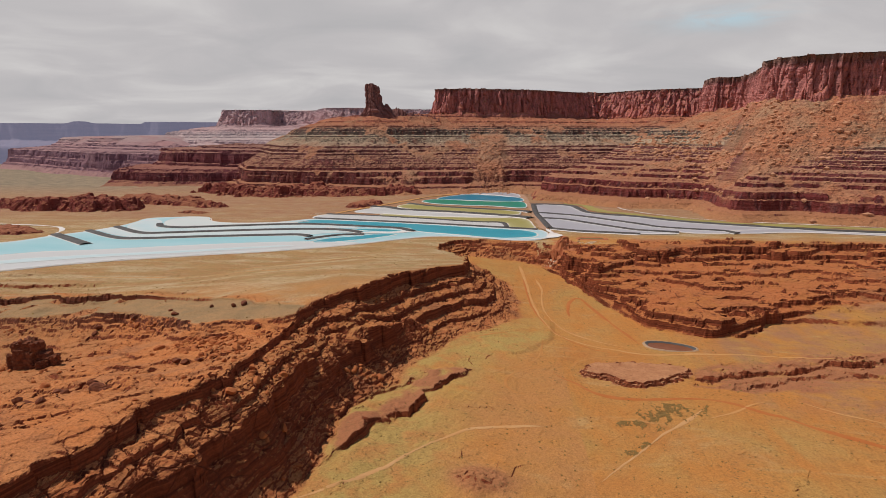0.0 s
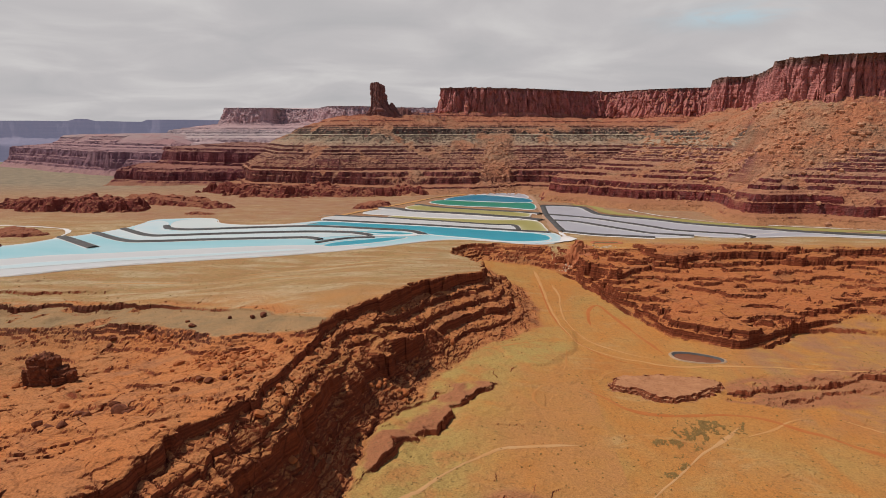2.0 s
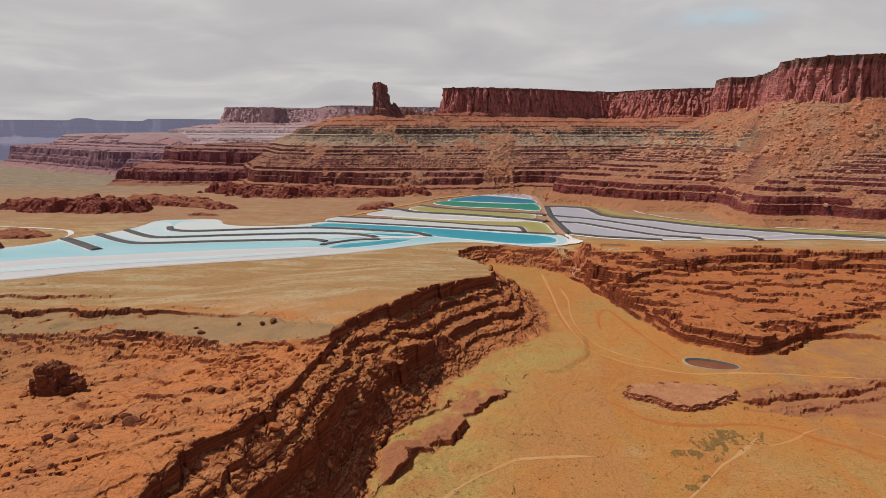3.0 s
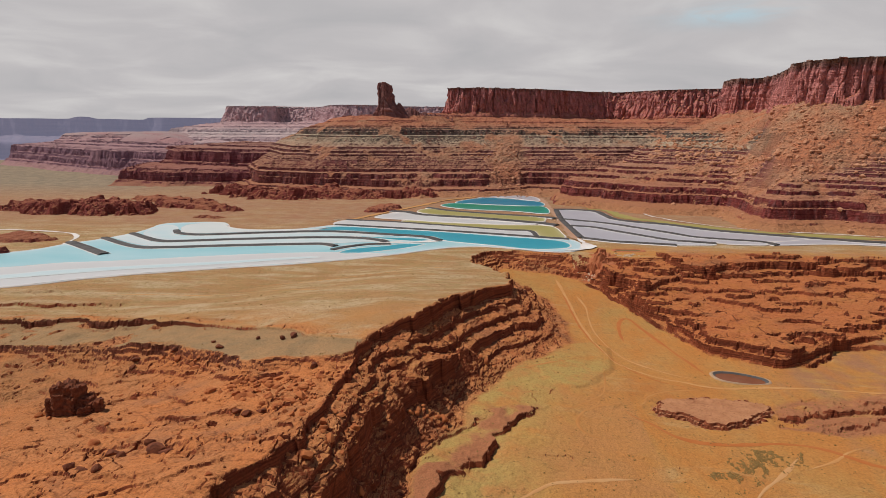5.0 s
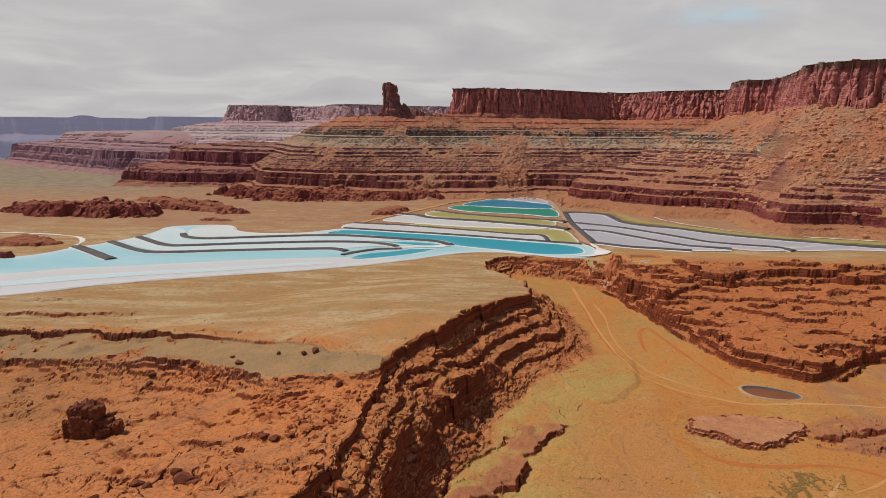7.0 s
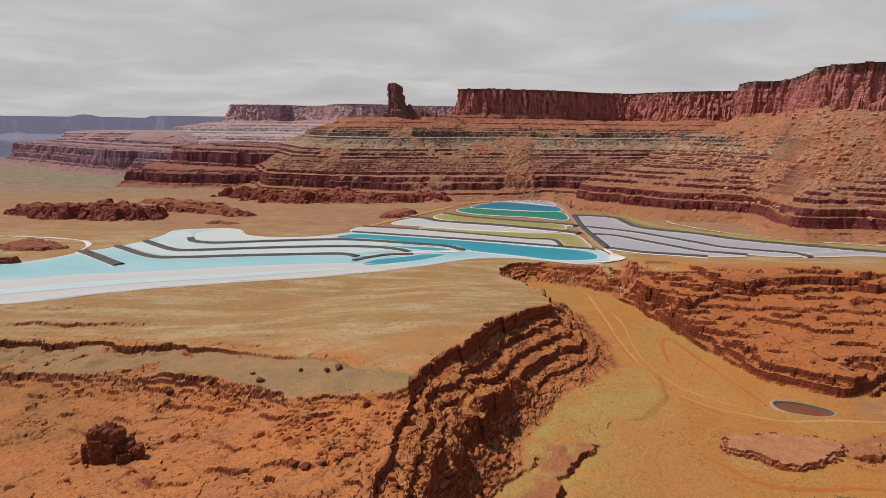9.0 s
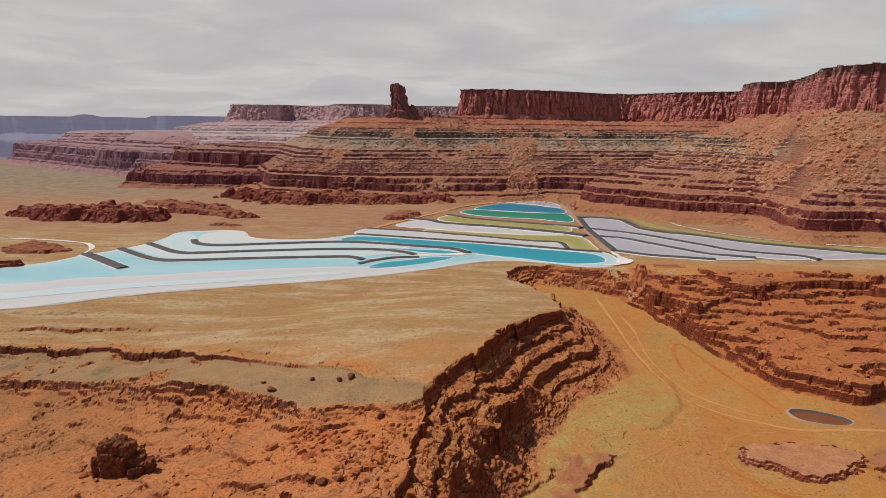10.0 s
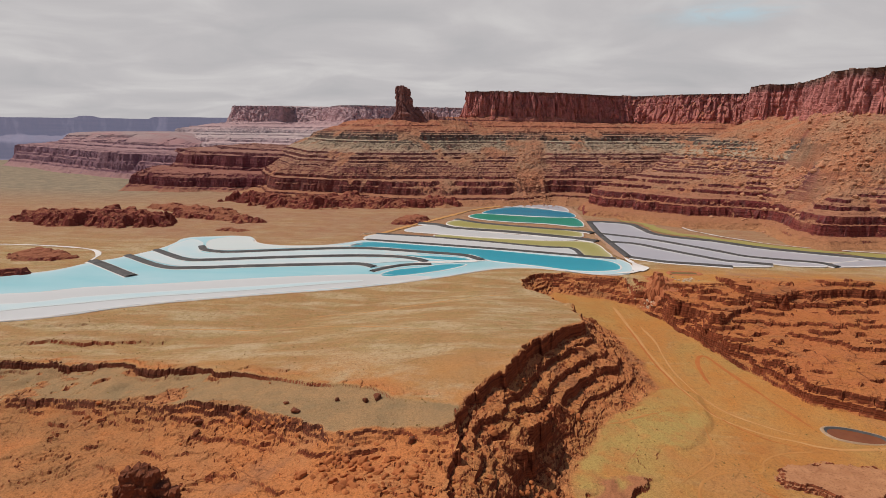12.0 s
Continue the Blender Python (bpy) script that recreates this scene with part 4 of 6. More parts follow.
def mesa_beds(seed, cliffs):
    """Beds from foot to brow: random thin ledges, with the great risers (low, high) cut in."""
    k = np.random.RandomState(seed)
    z, pairs = -40.0, [(-60.0, -60.0)]
    for low, high in cliffs + [(262, 270)]:
        while z < low - 3:
            h = min(k.choice([3.0, 4.5, 6.5, 9.0]) * k.uniform(0.8, 1.2), low - z)
            soft = z < 8 or k.uniform() < 0.18
            c = k.uniform(0.42, 0.68)
            pairs += [(z, z), (z + c * h, z + (c if soft else 0.2) * h), (z + (c + 0.09) * h, z + (c + 0.09 if soft else 0.95) * h)]
            z += h
        h = high - z
        pairs += [(z, z), (z + 0.42 * h, z + 0.10 * h), (z + 0.52 * h, z + 0.58 * h), (z + 0.64 * h, z + 0.62 * h), (z + 0.74 * h, z + 0.97 * h)]
        z = high
    return np.array(pairs).T


def line(points, z):
    return [(x, y, z) for x, y in points]


def between(a, b, t):
    return [tuple(p + (q - p) * t for p, q in zip(u, v)) for u, v in zip(a, b)]


# The long mesa behind the ponds
M_BACK = [(-60, 2900), (60, 2900), (160, 2900), (260, 2900), (330, 2950), (420, 3000), (520, 3000), (620, 2950), (760, 2900), (1000, 2900)]
M_RIM = [(-170, 2480), (-228, 2345), (-114, 2322), (-9, 2350), (98, 2382), (212, 2448), (338, 2552), (457, 2590), (600, 2440), (900, 2330)]
M_BASE = [(-215, 2490), (-258, 2335), (-120, 2292), (-12, 2318), (92, 2350), (204, 2412), (334, 2508), (457, 2540), (592, 2395), (890, 2290)]
# shoulder under it, carrying the pinnacle, and its foot
S_TOP = [(-700, 2500), (-560, 2190), (-440, 2120), (-300, 2180), (-150, 2290), (0, 2330), (110, 2355), (220, 2420), (380, 2520), (470, 2540), (600, 2400), (800, 2330)]
S_CLAY = [(-820, 2420), (-640, 2080), (-500, 1990), (-340, 2030), (-180, 2120), (-20, 2160), (110, 2190), (240, 2230), (380, 2290), (480, 2300), (600, 2250), (800, 2250)]
S_BAND = [(-900, 2350), (-700, 1990), (-540, 1900), (-380, 1930), (-200, 2010), (-20, 2050), (110, 2070), (240, 2100), (370, 2140), (480, 2160), (600, 2150), (800, 2150)]
S_LOW = [(-1000, 2270), (-800, 1870), (-600, 1790), (-420, 1770), (-250, 1800), (-60, 1850), (60, 1920), (180, 1920), (330, 1960), (450, 1980), (600, 2000), (800, 2000)]
S_FOOT = [(-1030, 2240), (-790, 1815), (-590, 1735), (-410, 1715), (-260, 1700), (-80, 1740), (60, 1850), (180, 1800), (330, 1870), (450, 1880), (600, 1900), (800, 1900)]
S_APRON = [(-1080, 2100), (-830, 1690), (-610, 1600), (-410, 1600), (-250, 1600), (-90, 1640), (60, 1720), (190, 1700), (330, 1780), (450, 1800), (600, 1800), (800, 1800)]
loft("mesa", "long flat-topped mesa with wine-red fluted sandstone cliffs", "mesa",
     [("top", line(M_BACK, 350), line(M_RIM, 338), "flat", 0, 16), ("cliff", line(M_RIM, 338), line(M_BASE, 228), "cliff", 0, 44)], 620, "mesas", 1.0)
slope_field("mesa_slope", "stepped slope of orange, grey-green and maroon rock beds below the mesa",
            [(M_RIM, 250), (S_TOP, 232), (S_CLAY, 186), (S_BAND, 138), (S_LOW, 62), (S_FOOT, 18), (S_APRON, -8)], (-24, 24), (1560, 2640), mesa_beds(3, [(18, 58), (164, 186)]), 2.0, "brown_shade_strata",
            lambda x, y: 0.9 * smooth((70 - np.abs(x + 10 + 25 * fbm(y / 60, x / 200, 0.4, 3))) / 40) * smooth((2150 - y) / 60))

# The mesa to the east
R_BACK = [(1100, 2500), (1120, 2400), (1150, 2300), (1180, 2200), (1200, 2100), (1230, 2020), (1250, 1950), (1280, 1900), (1300, 1850), (1350, 1750), (1400, 1700), (1500, 1650), (1700, 1600)]
R_RIM = [(830, 2380), (730, 2200), (712, 2120), (714, 2072), (775, 2015), (768, 1900), (742, 1810), (722, 1730), (690, 1650), (678, 1600), (712, 1520), (790, 1470), (1300, 1330)]
R_BASE = [(795, 2390), (690, 2200), (676, 2110), (676, 2046), (735, 1990), (730, 1900), (705, 1810), (684, 1730), (650, 1640), (642, 1580), (680, 1490), (760, 1440), (1290, 1290)]
R_LOW = [(500, 2150), (230, 1830), (165, 1680), (245, 1630), (340, 1570), (420, 1520), (500, 1480), (540, 1380), (505, 1290), (535, 1245), (600, 1262), (690, 1235), (1200, 1080)]
R_FOOT = [(450, 2100), (150, 1760), (95, 1590), (188, 1532), (290, 1405), (388, 1392), (455, 1400), (462, 1325), (446, 1222), (486, 1184), (582, 1204), (660, 1160), (1180, 1030)]
R_APRON = [(430, 2060), (120, 1720), (84, 1570), (175, 1505), (270, 1380), (370, 1350), (418, 1345), (412, 1270), (410, 1180), (470, 1140), (570, 1160), (650, 1120), (1160, 960)]
R_BASE_UPRIGHT = between(R_RIM, R_BASE, 0.4)
R_CLAY, R_BAND = between(R_BASE, R_LOW, 0.32), between(R_BASE, R_LOW, 0.6)
loft("mesa", "tall mesa with sunlit red sandstone cliffs above an orange talus slope", "mesa",
     [("top", line(R_BACK, 360), line(R_RIM, 347), "flat", 0, 16), ("cliff", line(R_RIM, 347), line(R_BASE_UPRIGHT, 228), "cliff", 0, 50)], 760, "mesas", 3.0)
slope_field("mesa_slope", "orange talus slope with stacked red ledges below the mesa",
            [(R_RIM, 252), (R_BASE_UPRIGHT, 240), (R_CLAY, 178), (R_BAND, 126), (R_LOW, 62), (R_FOOT, 8), (R_APRON, -8)], (3, 43), (1120, 2560), mesa_beds(8, [(14, 54), (160, 180)]), 3.0, "strata",
            lambda x, y: smooth((x - 500 + 120 * fbm(x / 90, y / 90, 0.5, 4)) / 110) * smooth((y - 1290) / 40))


def pinnacle():
    """The lone tower on the shoulder, with a broken ridge falling to the east."""
    root = thing("pinnacle", "lone reddish sandstone tower on a rubble ridge", "rock tower", at=(-425, 2160, 205))
    a = np.linspace(0, 2 * np.pi, 120, endpoint=False)[None]
    f = np.linspace(0, 1, 60)[:, None]
    half = 29 + 3 * f + 22 * smooth((f - 0.55) / 0.45) - 3.5 * np.exp(-((f - 0.2) / 0.03) ** 2) - 2.5 * np.exp(-((f - 0.36) / 0.025) ** 2)
    x = -436 + np.cos(a) * half * (0.86 + 0.1 * np.sin(f * 9)) + smooth(np.cos(a) * 1.5) * (10 * smooth((f - 0.2) / 0.15) + 34 * smooth((f - 0.42) / 0.4)) - 8 * smooth((f - 0.5) / 0.5) * (np.cos(a) < 0)
    y = 2165 + np.sin(a) * (26 + 26 * f)
    z = 344 - f * 136 - 9 * smooth((np.cos(a) - 0.1) / 0.9) * (1 - f) ** 2 + fbm(np.cos(a) * 2, np.sin(a) * 2, 0.4, 3) * 3 * (1 - f)
    joint, slab = cells(np.cos(a) * 3.2 + 0 * f, np.sin(a) * 3.2 + z / 160, 4)
    push = 1 + 0.10 * fbm(np.cos(a) * 2.2, np.sin(a) * 2.2, z / 70, 5, 0.6) + (slab - 0.5) * 0.22 - 0.14 * np.exp(-joint * 10) + 0.09 * fbm(np.cos(a) * 4, np.sin(a) * 4, z / 9, 4)
    x, y = -432 + (x + 432) * push, 2165 + (y - 2165) * push
    cap = np.stack([x[:1] * 0 - 432, y[:1] * 0 + 2165, z[:1] + 1], -1)
    under("tower", sheet("tower", np.concatenate([cap, np.stack([x, y, z], -1)]), "tower_rock", wrap=True, shade=False), root)
    s = np.linspace(0, 1, 130)[None]
    f = np.linspace(0, 1, 40)[:, None] * 2 - 1
    crest = 292 - 66 * s ** 0.6 + 8 * fbm(s * 14, 0.3, 0, 4) - 9 * np.abs(fbm(s * 24, 0.7, 0, 2))
    x = -415 + 215 * s + 0 * f
    y = 2170 + 50 * s + f * 46 + fbm(s * 8 + 0 * f, f, 0.5, 3) * 7
    z = crest - np.abs(f) ** 1.2 * 62 + fbm(x / 12, y / 12, 0, 4, 0.6) * 6
    under("ridge", sheet("ridge", np.stack([x, y, z], -1), "tower_rock", shade=False), root)


pinnacle()

# Far mesas to the west
F_BACK = [(-1950, 4480), (-1860, 4420), (-1650, 4440), (-1560, 4500), (-1330, 4520), (-1100, 4550), (-850, 4580), (-560, 4600), (-300, 4600)]
F_RIM = [(-1960, 4420), (-1900, 4130), (-1600, 4140), (-1570, 4330), (-1300, 4260), (-1090, 3880), (-880, 3880), (-620, 4100), (-300, 4200)]
F_BASE = [(-2010, 4400), (-1930, 4080), (-1600, 4090), (-1550, 4260), (-1300, 4190), (-1100, 3820), (-880, 3820), (-600, 4040), (-300, 4140)]
F_CLAY = [(-2300, 4300), (-2150, 3850), (-1750, 3700), (-1500, 3800), (-1250, 3750), (-1080, 3500), (-880, 3500), (-600, 3700), (-300, 3800)]
F_LOW = [(-2450, 4000), (-2150, 3350), (-1750, 3150), (-1450, 3150), (-1200, 3050), (-1000, 2950), (-800, 2950), (-500, 3100), (-300, 3200)]
F_FOOT = [(-2500, 3850), (-2200, 3150), (-1750, 2950), (-1450, 2900), (-1150, 2800), (-950, 2700), (-750, 2700), (-500, 2900), (-300, 3000)]
loft("mesa", "distant mesa with sunlit cliffs above banded slopes, paled by painted haze", "mesa",
     [("top", line(F_BACK, 350), line(F_RIM, 338), "flat", 0, 10), ("cliff", line(F_RIM, 338), line(F_BASE, 225), "cliff", 0, 30)], 420, "mesas", 4.0, "pale_haze_strata", veil=lambda x, y: x * 0 - 1)
slope_field("mesa_slope", "banded slope below the distant mesa, paled by painted haze", [(F_RIM, 246), (F_BASE, 236), (F_CLAY, 186), (F_LOW, 85), (F_FOOT, 0)], (-32, -3), (2640, 4500),
            mesa_beds(5, [(30, 62), (112, 140), (160, 186)]), 4.0, "pale_haze_strata", lambda x, y: x * 0 - 0.3, 4.0)

# Terraces west of the shoulder
T_BACK = [(-1600, 2900), (-1450, 2850), (-1300, 2800), (-1100, 2700), (-900, 2500), (-650, 2350)]
T_RIM = [(-1480, 2560), (-1330, 2330), (-1260, 2270), (-1040, 2190), (-870, 2150), (-720, 2060)]
T_BASE = [(-1490, 2520), (-1345, 2290), (-1262, 2235), (-1040, 2160), (-868, 2120), (-715, 2030)]
T_LOW = [(-1480, 2380), (-1335, 2010), (-1160, 1975), (-955, 1965), (-800, 1960), (-680, 1900)]
T_FOOT = [(-1500, 2340), (-1350, 1975), (-1160, 1942), (-950, 1935), (-795, 1925), (-675, 1870)]
T_APRON = [(-1530, 2250), (-1370, 1880), (-1160, 1840), (-940, 1830), (-780, 1820), (-660, 1780)]
slope_field("rock_terrace", "dark red rock terrace with columned cliff bands", [(T_BACK, 124), (T_RIM, 104), (T_BASE, 54), (T_LOW, 46), (T_FOOT, 4), (between(T_FOOT, T_APRON, 0.4), -12)], (-38, -13), (1700, 3100),
            mesa_beds(6, [(8, 40), (58, 100)]), 5.0, "wine_haze_strata", lambda x, y: x * 0 - 0.5, 3.0, "rock terrace", "rock terraces", (("apron", 0), ("low_cliff", 6), ("slope", 42), ("cliff", 58), ("top", 101)))
W_RIM = [(-2830, 3400, 95), (-2757, 3200, 96), (-2540, 3100, 111), (-2261, 2900, 85), (-1970, 2700, 70), (-1700, 2500, 70), (-1413, 2400, 66), (-1300, 2380, 60)]
W_BACK = [(x - 60, y + 330, z + 4) for x, y, z in W_RIM]
W_BASE = [(-2850, 3370, 18), (-2716, 3100, 21), (-2488, 2980, 11), (-2165, 2760, 1), (-1907, 2600, -1), (-1614, 2430, 15), (-1415, 2330, 20), (-1310, 2300, 20)]
W_FOOT = [(-2960, 3250, -22), (-2640, 2850, -22), (-2380, 2700, -22), (-2080, 2540, -22), (-1840, 2400, -22), (-1570, 2280, -22), (-1400, 2180, -22), (-1300, 2160, -22)]
slope_field("rock_terrace", "long distant terrace of red ledges over a grey slope, tinted purple for haze", [([(x, y) for x, y, z in W_BACK], 112), ([(x, y) for x, y, z in W_RIM], 90), ([(x, y) for x, y, z in W_BASE], 16), ([(x, y) for x, y, z in between(W_BASE, W_FOOT, 0.4)], -15)],
            (-46, -24), (2350, 4300), mesa_beds(7, [(20, 44), (56, 88)]), 6.0, "purple_haze_strata", lambda x, y: x * 0 - 0.4, 4.0, "rock terrace", "rock terraces", (("apron", 0), ("low_cliff", 20), ("cliff", 54), ("top", 89)))
V_RIM = [(-2720, 3700, 150), (-2640, 3500, 153), (-2282, 3400, 158), (-1950, 3330, 156), (-1713, 3250, 108)]
V_BACK = [(x - 60, y + 330, z + 6) for x, y, z in V_RIM]
V_MID = [(-2760, 3620, 100), (-2600, 3350, 100), (-2256, 3250, 110), (-1980, 3180, 112), (-1650, 3080, 82)]
V_FOOT = [(-2740, 3560, 64), (-2512, 3270, 62), (-2212, 3180, 62), (-1950, 3110, 62), (-1620, 3010, 62)]
loft("rock_terrace", "distant upper terrace of grey beds, tinted purple for haze", "rock terrace",
     [("top", V_BACK, V_RIM, "flat", 0, 8), ("upper_slope", V_RIM, V_MID, "ledges", 4, 60), ("cliff", V_MID, between(V_MID, V_FOOT, 0.5), "cliff", 0, 20), ("slope", between(V_MID, V_FOOT, 0.5), V_FOOT, "ledges", 3, 30)], 420, "rock terraces", 7.0, "purple_haze_strata")


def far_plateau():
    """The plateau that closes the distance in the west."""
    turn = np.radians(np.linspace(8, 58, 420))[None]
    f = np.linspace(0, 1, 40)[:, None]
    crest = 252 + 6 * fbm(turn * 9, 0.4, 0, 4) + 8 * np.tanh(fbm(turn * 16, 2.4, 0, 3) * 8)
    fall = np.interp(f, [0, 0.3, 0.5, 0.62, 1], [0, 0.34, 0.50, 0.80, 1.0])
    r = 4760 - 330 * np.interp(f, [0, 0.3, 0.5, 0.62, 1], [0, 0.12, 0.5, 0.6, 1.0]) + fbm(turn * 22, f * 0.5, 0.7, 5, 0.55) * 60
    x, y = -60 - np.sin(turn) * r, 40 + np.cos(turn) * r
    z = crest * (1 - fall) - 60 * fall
    me = sheet("backdrop", np.stack([x, y, z], -1), "far_haze_rock")
    tagged(new("backdrop", me), "plateau on the western skyline, blue haze painted in as tint and glow", "backdrop", kind="structure")


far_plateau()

# Low outcrops on the plain
outcrop("rock_outcrop", "low dark red bouldery outcrop on the plain behind the ponds", [(-1190, 1300), (-1150, 1400), (-1060, 1410), (-960, 1400), (-808, 1320), (-780, 1240), (-900, 1215), (-1040, 1225), (-1120, 1260)], 24, 24, 4, 3.6, "crimson_strata", cut=0.9)
outcrop("rock_outcrop", "low dark red bouldery outcrop on the plain behind the ponds", [(-900, 1420), (-820, 1440), (-700, 1400), (-620, 1330), (-650, 1310), (-740, 1340), (-860, 1380)], 12, 16, 3, 3.6, "crimson_strata", cut=0.9)
outcrop("rock_outcrop", "small red ledge beside the dry plain", [(-690, 1215), (-620, 1212), (-600, 1228), (-660, 1240)], 6, 10, 2, 3.0, "crimson_strata")
outcrop("rock_outcrop", "long low red ledge below the mesa slope", [(-890, 1690), (-790, 1610), (-687, 1565), (-526, 1578), (-319, 1602), (-187, 1660), (-230, 1700), (-450, 1740), (-700, 1770), (-820, 1750)], 26, 32, 4, 4.0, "crimson_strata", cut=0.9)
outcrop("rock_outcrop", "small red ledge beside the ponds", [(-345, 1345), (-300, 1330), (-262, 1420), (-300, 1470), (-340, 1420)], 9, 14, 3, 3.0, "crimson_strata")
outcrop("rock_outcrop", "low red ledge beside a white track", [(-900, 760), (-820, 800), (-760, 850), (-790, 862), (-860, 830), (-940, 800)], 8, 10, 2, 3.0, "crimson_strata")
outcrop("rock_outcrop", "broken dark red ledge on the red plain", [(-1044, 1538), (-957, 1577), (-799, 1507), (-717, 1455), (-744, 1415), (-876, 1450)], 12, 16, 3, 4.0, "crimson_strata", cut=0.9)
outcrop("rock_outcrop", "low red ledge beside a white track", [(-906, 960), (-874, 990), (-814, 982), (-775, 950), (-806, 920), (-857, 915)], 7, 10, 3, 3.0, "crimson_strata", cut=0.9)

# ---- ponds ----
def blob(outline, count=220):
    return spline(outline, count, closed=True)


def fill(name, edge, z, material_name, shore=0.0):
    """A flat piece of the outline edge; the attribute shore grows from 0 at its edge to 1."""
    bm = bmesh.new()
    bm.faces.new([bm.verts.new((x, y, z)) for x, y in edge])
    if shore:
        lo, hi = np.min(edge, 0), np.max(edge, 0)
        for axis in (0, 1):
            n = 44
            for c in np.linspace(lo[axis], hi[axis], n)[1:-1]:
                co, no = ((c, 0, z), (1, 0, 0)) if axis == 0 else ((0, c, z), (0, 1, 0))
                bmesh.ops.bisect_plane(bm, geom=bm.verts[:] + bm.edges[:] + bm.faces[:], plane_co=co, plane_no=no)
    bmesh.ops.triangulate(bm, faces=bm.faces[:])
    for f in bm.faces:
        if f.normal.z < 0:
            f.normal_flip()
    me = bpy.data.meshes.new(name)
    bm.to_mesh(me)
    bm.free()
    me.materials.append(M[material_name])
    if shore:
        co = np.array([v.co[:2] for v in me.vertices])
        put_attribute(me, "shore", np.clip(inside(co[:, 0], co[:, 1], edge[::2]) / shore, 0, 1))
    return me


def bank(name, points, width, height, foot, z, material_name, count=0):
    """A long low bank with a flat crown and sloping sides."""
    p = np.array(points, float)
    run = np.sum(np.linalg.norm(np.diff(p, axis=0), axis=1))
    c = spline(points, count or max(12, int(run / 8)))
    t = np.gradient(c, axis=0)
    t = t / np.linalg.norm(t, axis=1, keepdims=True)
    side = np.stack([t[:, 1], -t[:, 0]], 1)
    rows = []
    for off, h in ((-foot, -0.6), (-width, height), (width, height), (foot, -0.6)):
        wob = fbm(c[:, 0] / 20 + off, c[:, 1] / 20, 0, 2) * 0.5
        rows.append(np.concatenate([c + side * (off + wob)[:, None] * 0.5, np.full((len(c), 1), z + h)], 1))
    return sheet(name, np.stack(rows), material_name)


POND_LOOKS = {
    "aqua_brine": pond_look((0.24, 0.48, 0.52), (0.48, 0.58, 0.60), 0.45),
    "pale_brine": pond_look((0.42, 0.55, 0.57), (0.60, 0.60, 0.58), 0.7),
    "teal_brine": pond_look((0.008, 0.25, 0.33), (0.05, 0.36, 0.43), 0.3),
    "white_salt": pond_look((0.49, 0.48, 0.47), (0.56, 0.55, 0.54), 0.5),
    "pale_salt": pond_look((0.52, 0.56, 0.54), (0.58, 0.58, 0.55), 0.5),
    "olive_brine": pond_look((0.30, 0.26, 0.06), (0.45, 0.40, 0.20), 0.3),
    "green_brine": pond_look((0.012, 0.20, 0.115), (0.03, 0.26, 0.22), 0.5),
    "blue_brine": pond_look((0.015, 0.16, 0.26), (0.03, 0.24, 0.31), 0.4),
    "lilac_salt": pond_look((0.36, 0.345, 0.375), (0.46, 0.445, 0.465), 0.4),
}
for key, build in POND_LOOKS.items():
    M[key] = material(key, build)


def pond(label, outline, look_name, z, shore=18.0, name="evaporation_pond", rim=3.6):
    edge = blob(outline)
    root = thing(name, label, "pond", "evaporation ponds", at=(*np.mean(edge, 0), z))
    under("brine", fill("brine", edge, z + 0.3, look_name, shore), root)
    if rim:
        under("salt_rim", bank("salt_rim", [tuple(q) for q in blob(outline, 60)] + [tuple(blob(outline, 60)[0])], rim * 0.5, 0.5, rim, z, "salt", 240), root, "white salt crust along the water's edge")
    return root


WEST = [(-900, 640), (-760, 625), (-627, 658), (-535, 722), (-414, 780), (-304, 826), (-203, 890), (-124, 952), (-79, 968), (-34, 965), (7, 945), (50, 941), (85, 955),
        (90, 1040), (40, 1065), (-32, 1085), (-134, 1112), (-242, 1136), (-357, 1154), (-391, 1117), (-428, 1099), (-478, 1087), (-524, 1094), (-555, 1116),
        (-581, 1161), (-623, 1163), (-694, 1133), (-688, 1074), (-691, 1026), (-709, 965), (-733, 931), (-745, 893), (-787, 841), (-1000, 800)]
pond("large pale aqua brine pond edged with white salt", WEST, "aqua_brine", 0.0, 40, rim=2.5)
pond("strip of white salt along the near shore", [(-900, 650), (-760, 632), (-640, 652), (-540, 722), (-418, 782), (-310, 828), (-240, 868), (-205, 894), (-250, 896), (-290, 898), (-372, 882), (-447, 858), (-518, 831), (-586, 805), (-653, 784), (-707, 752), (-900, 700)], "white_salt", 0.25, 16, "salt_flat", 1.6)
pond("shallow pale aqua strip inside the salt shore", [(-900, 676), (-730, 660), (-640, 702), (-550, 750), (-488, 775), (-422, 802), (-355, 833), (-300, 858), (-316, 864), (-361, 848), (-431, 819), (-500, 794), (-565, 770), (-626, 744), (-700, 706), (-900, 690)], "pale_brine", 0.5, 8, "brine_strip", 0)
pond("pale pond crusted with white salt", [(-619, 1062), (-580, 1037), (-489, 1064), (-383, 1093), (-353, 1120), (-380, 1106), (-428, 1096), (-478, 1084), (-522, 1090), (-557, 1116), (-581, 1156), (-610, 1156), (-640, 1120)], "pale_salt", 0.3, 14, "salt_flat", 1.6)
pond("pale milky brine between two dykes", [(-672, 1028), (-606, 972), (-560, 972), (-477, 998), (-360, 1028), (-283, 1030), (-240, 1018), (-250, 1050), (-316, 1064), (-378, 1062), (-482, 1033), (-560, 1008), (-610, 1020), (-640, 1090), (-680, 1120)], "pale_brine", 0.3, 14, "brine_strip", 0)
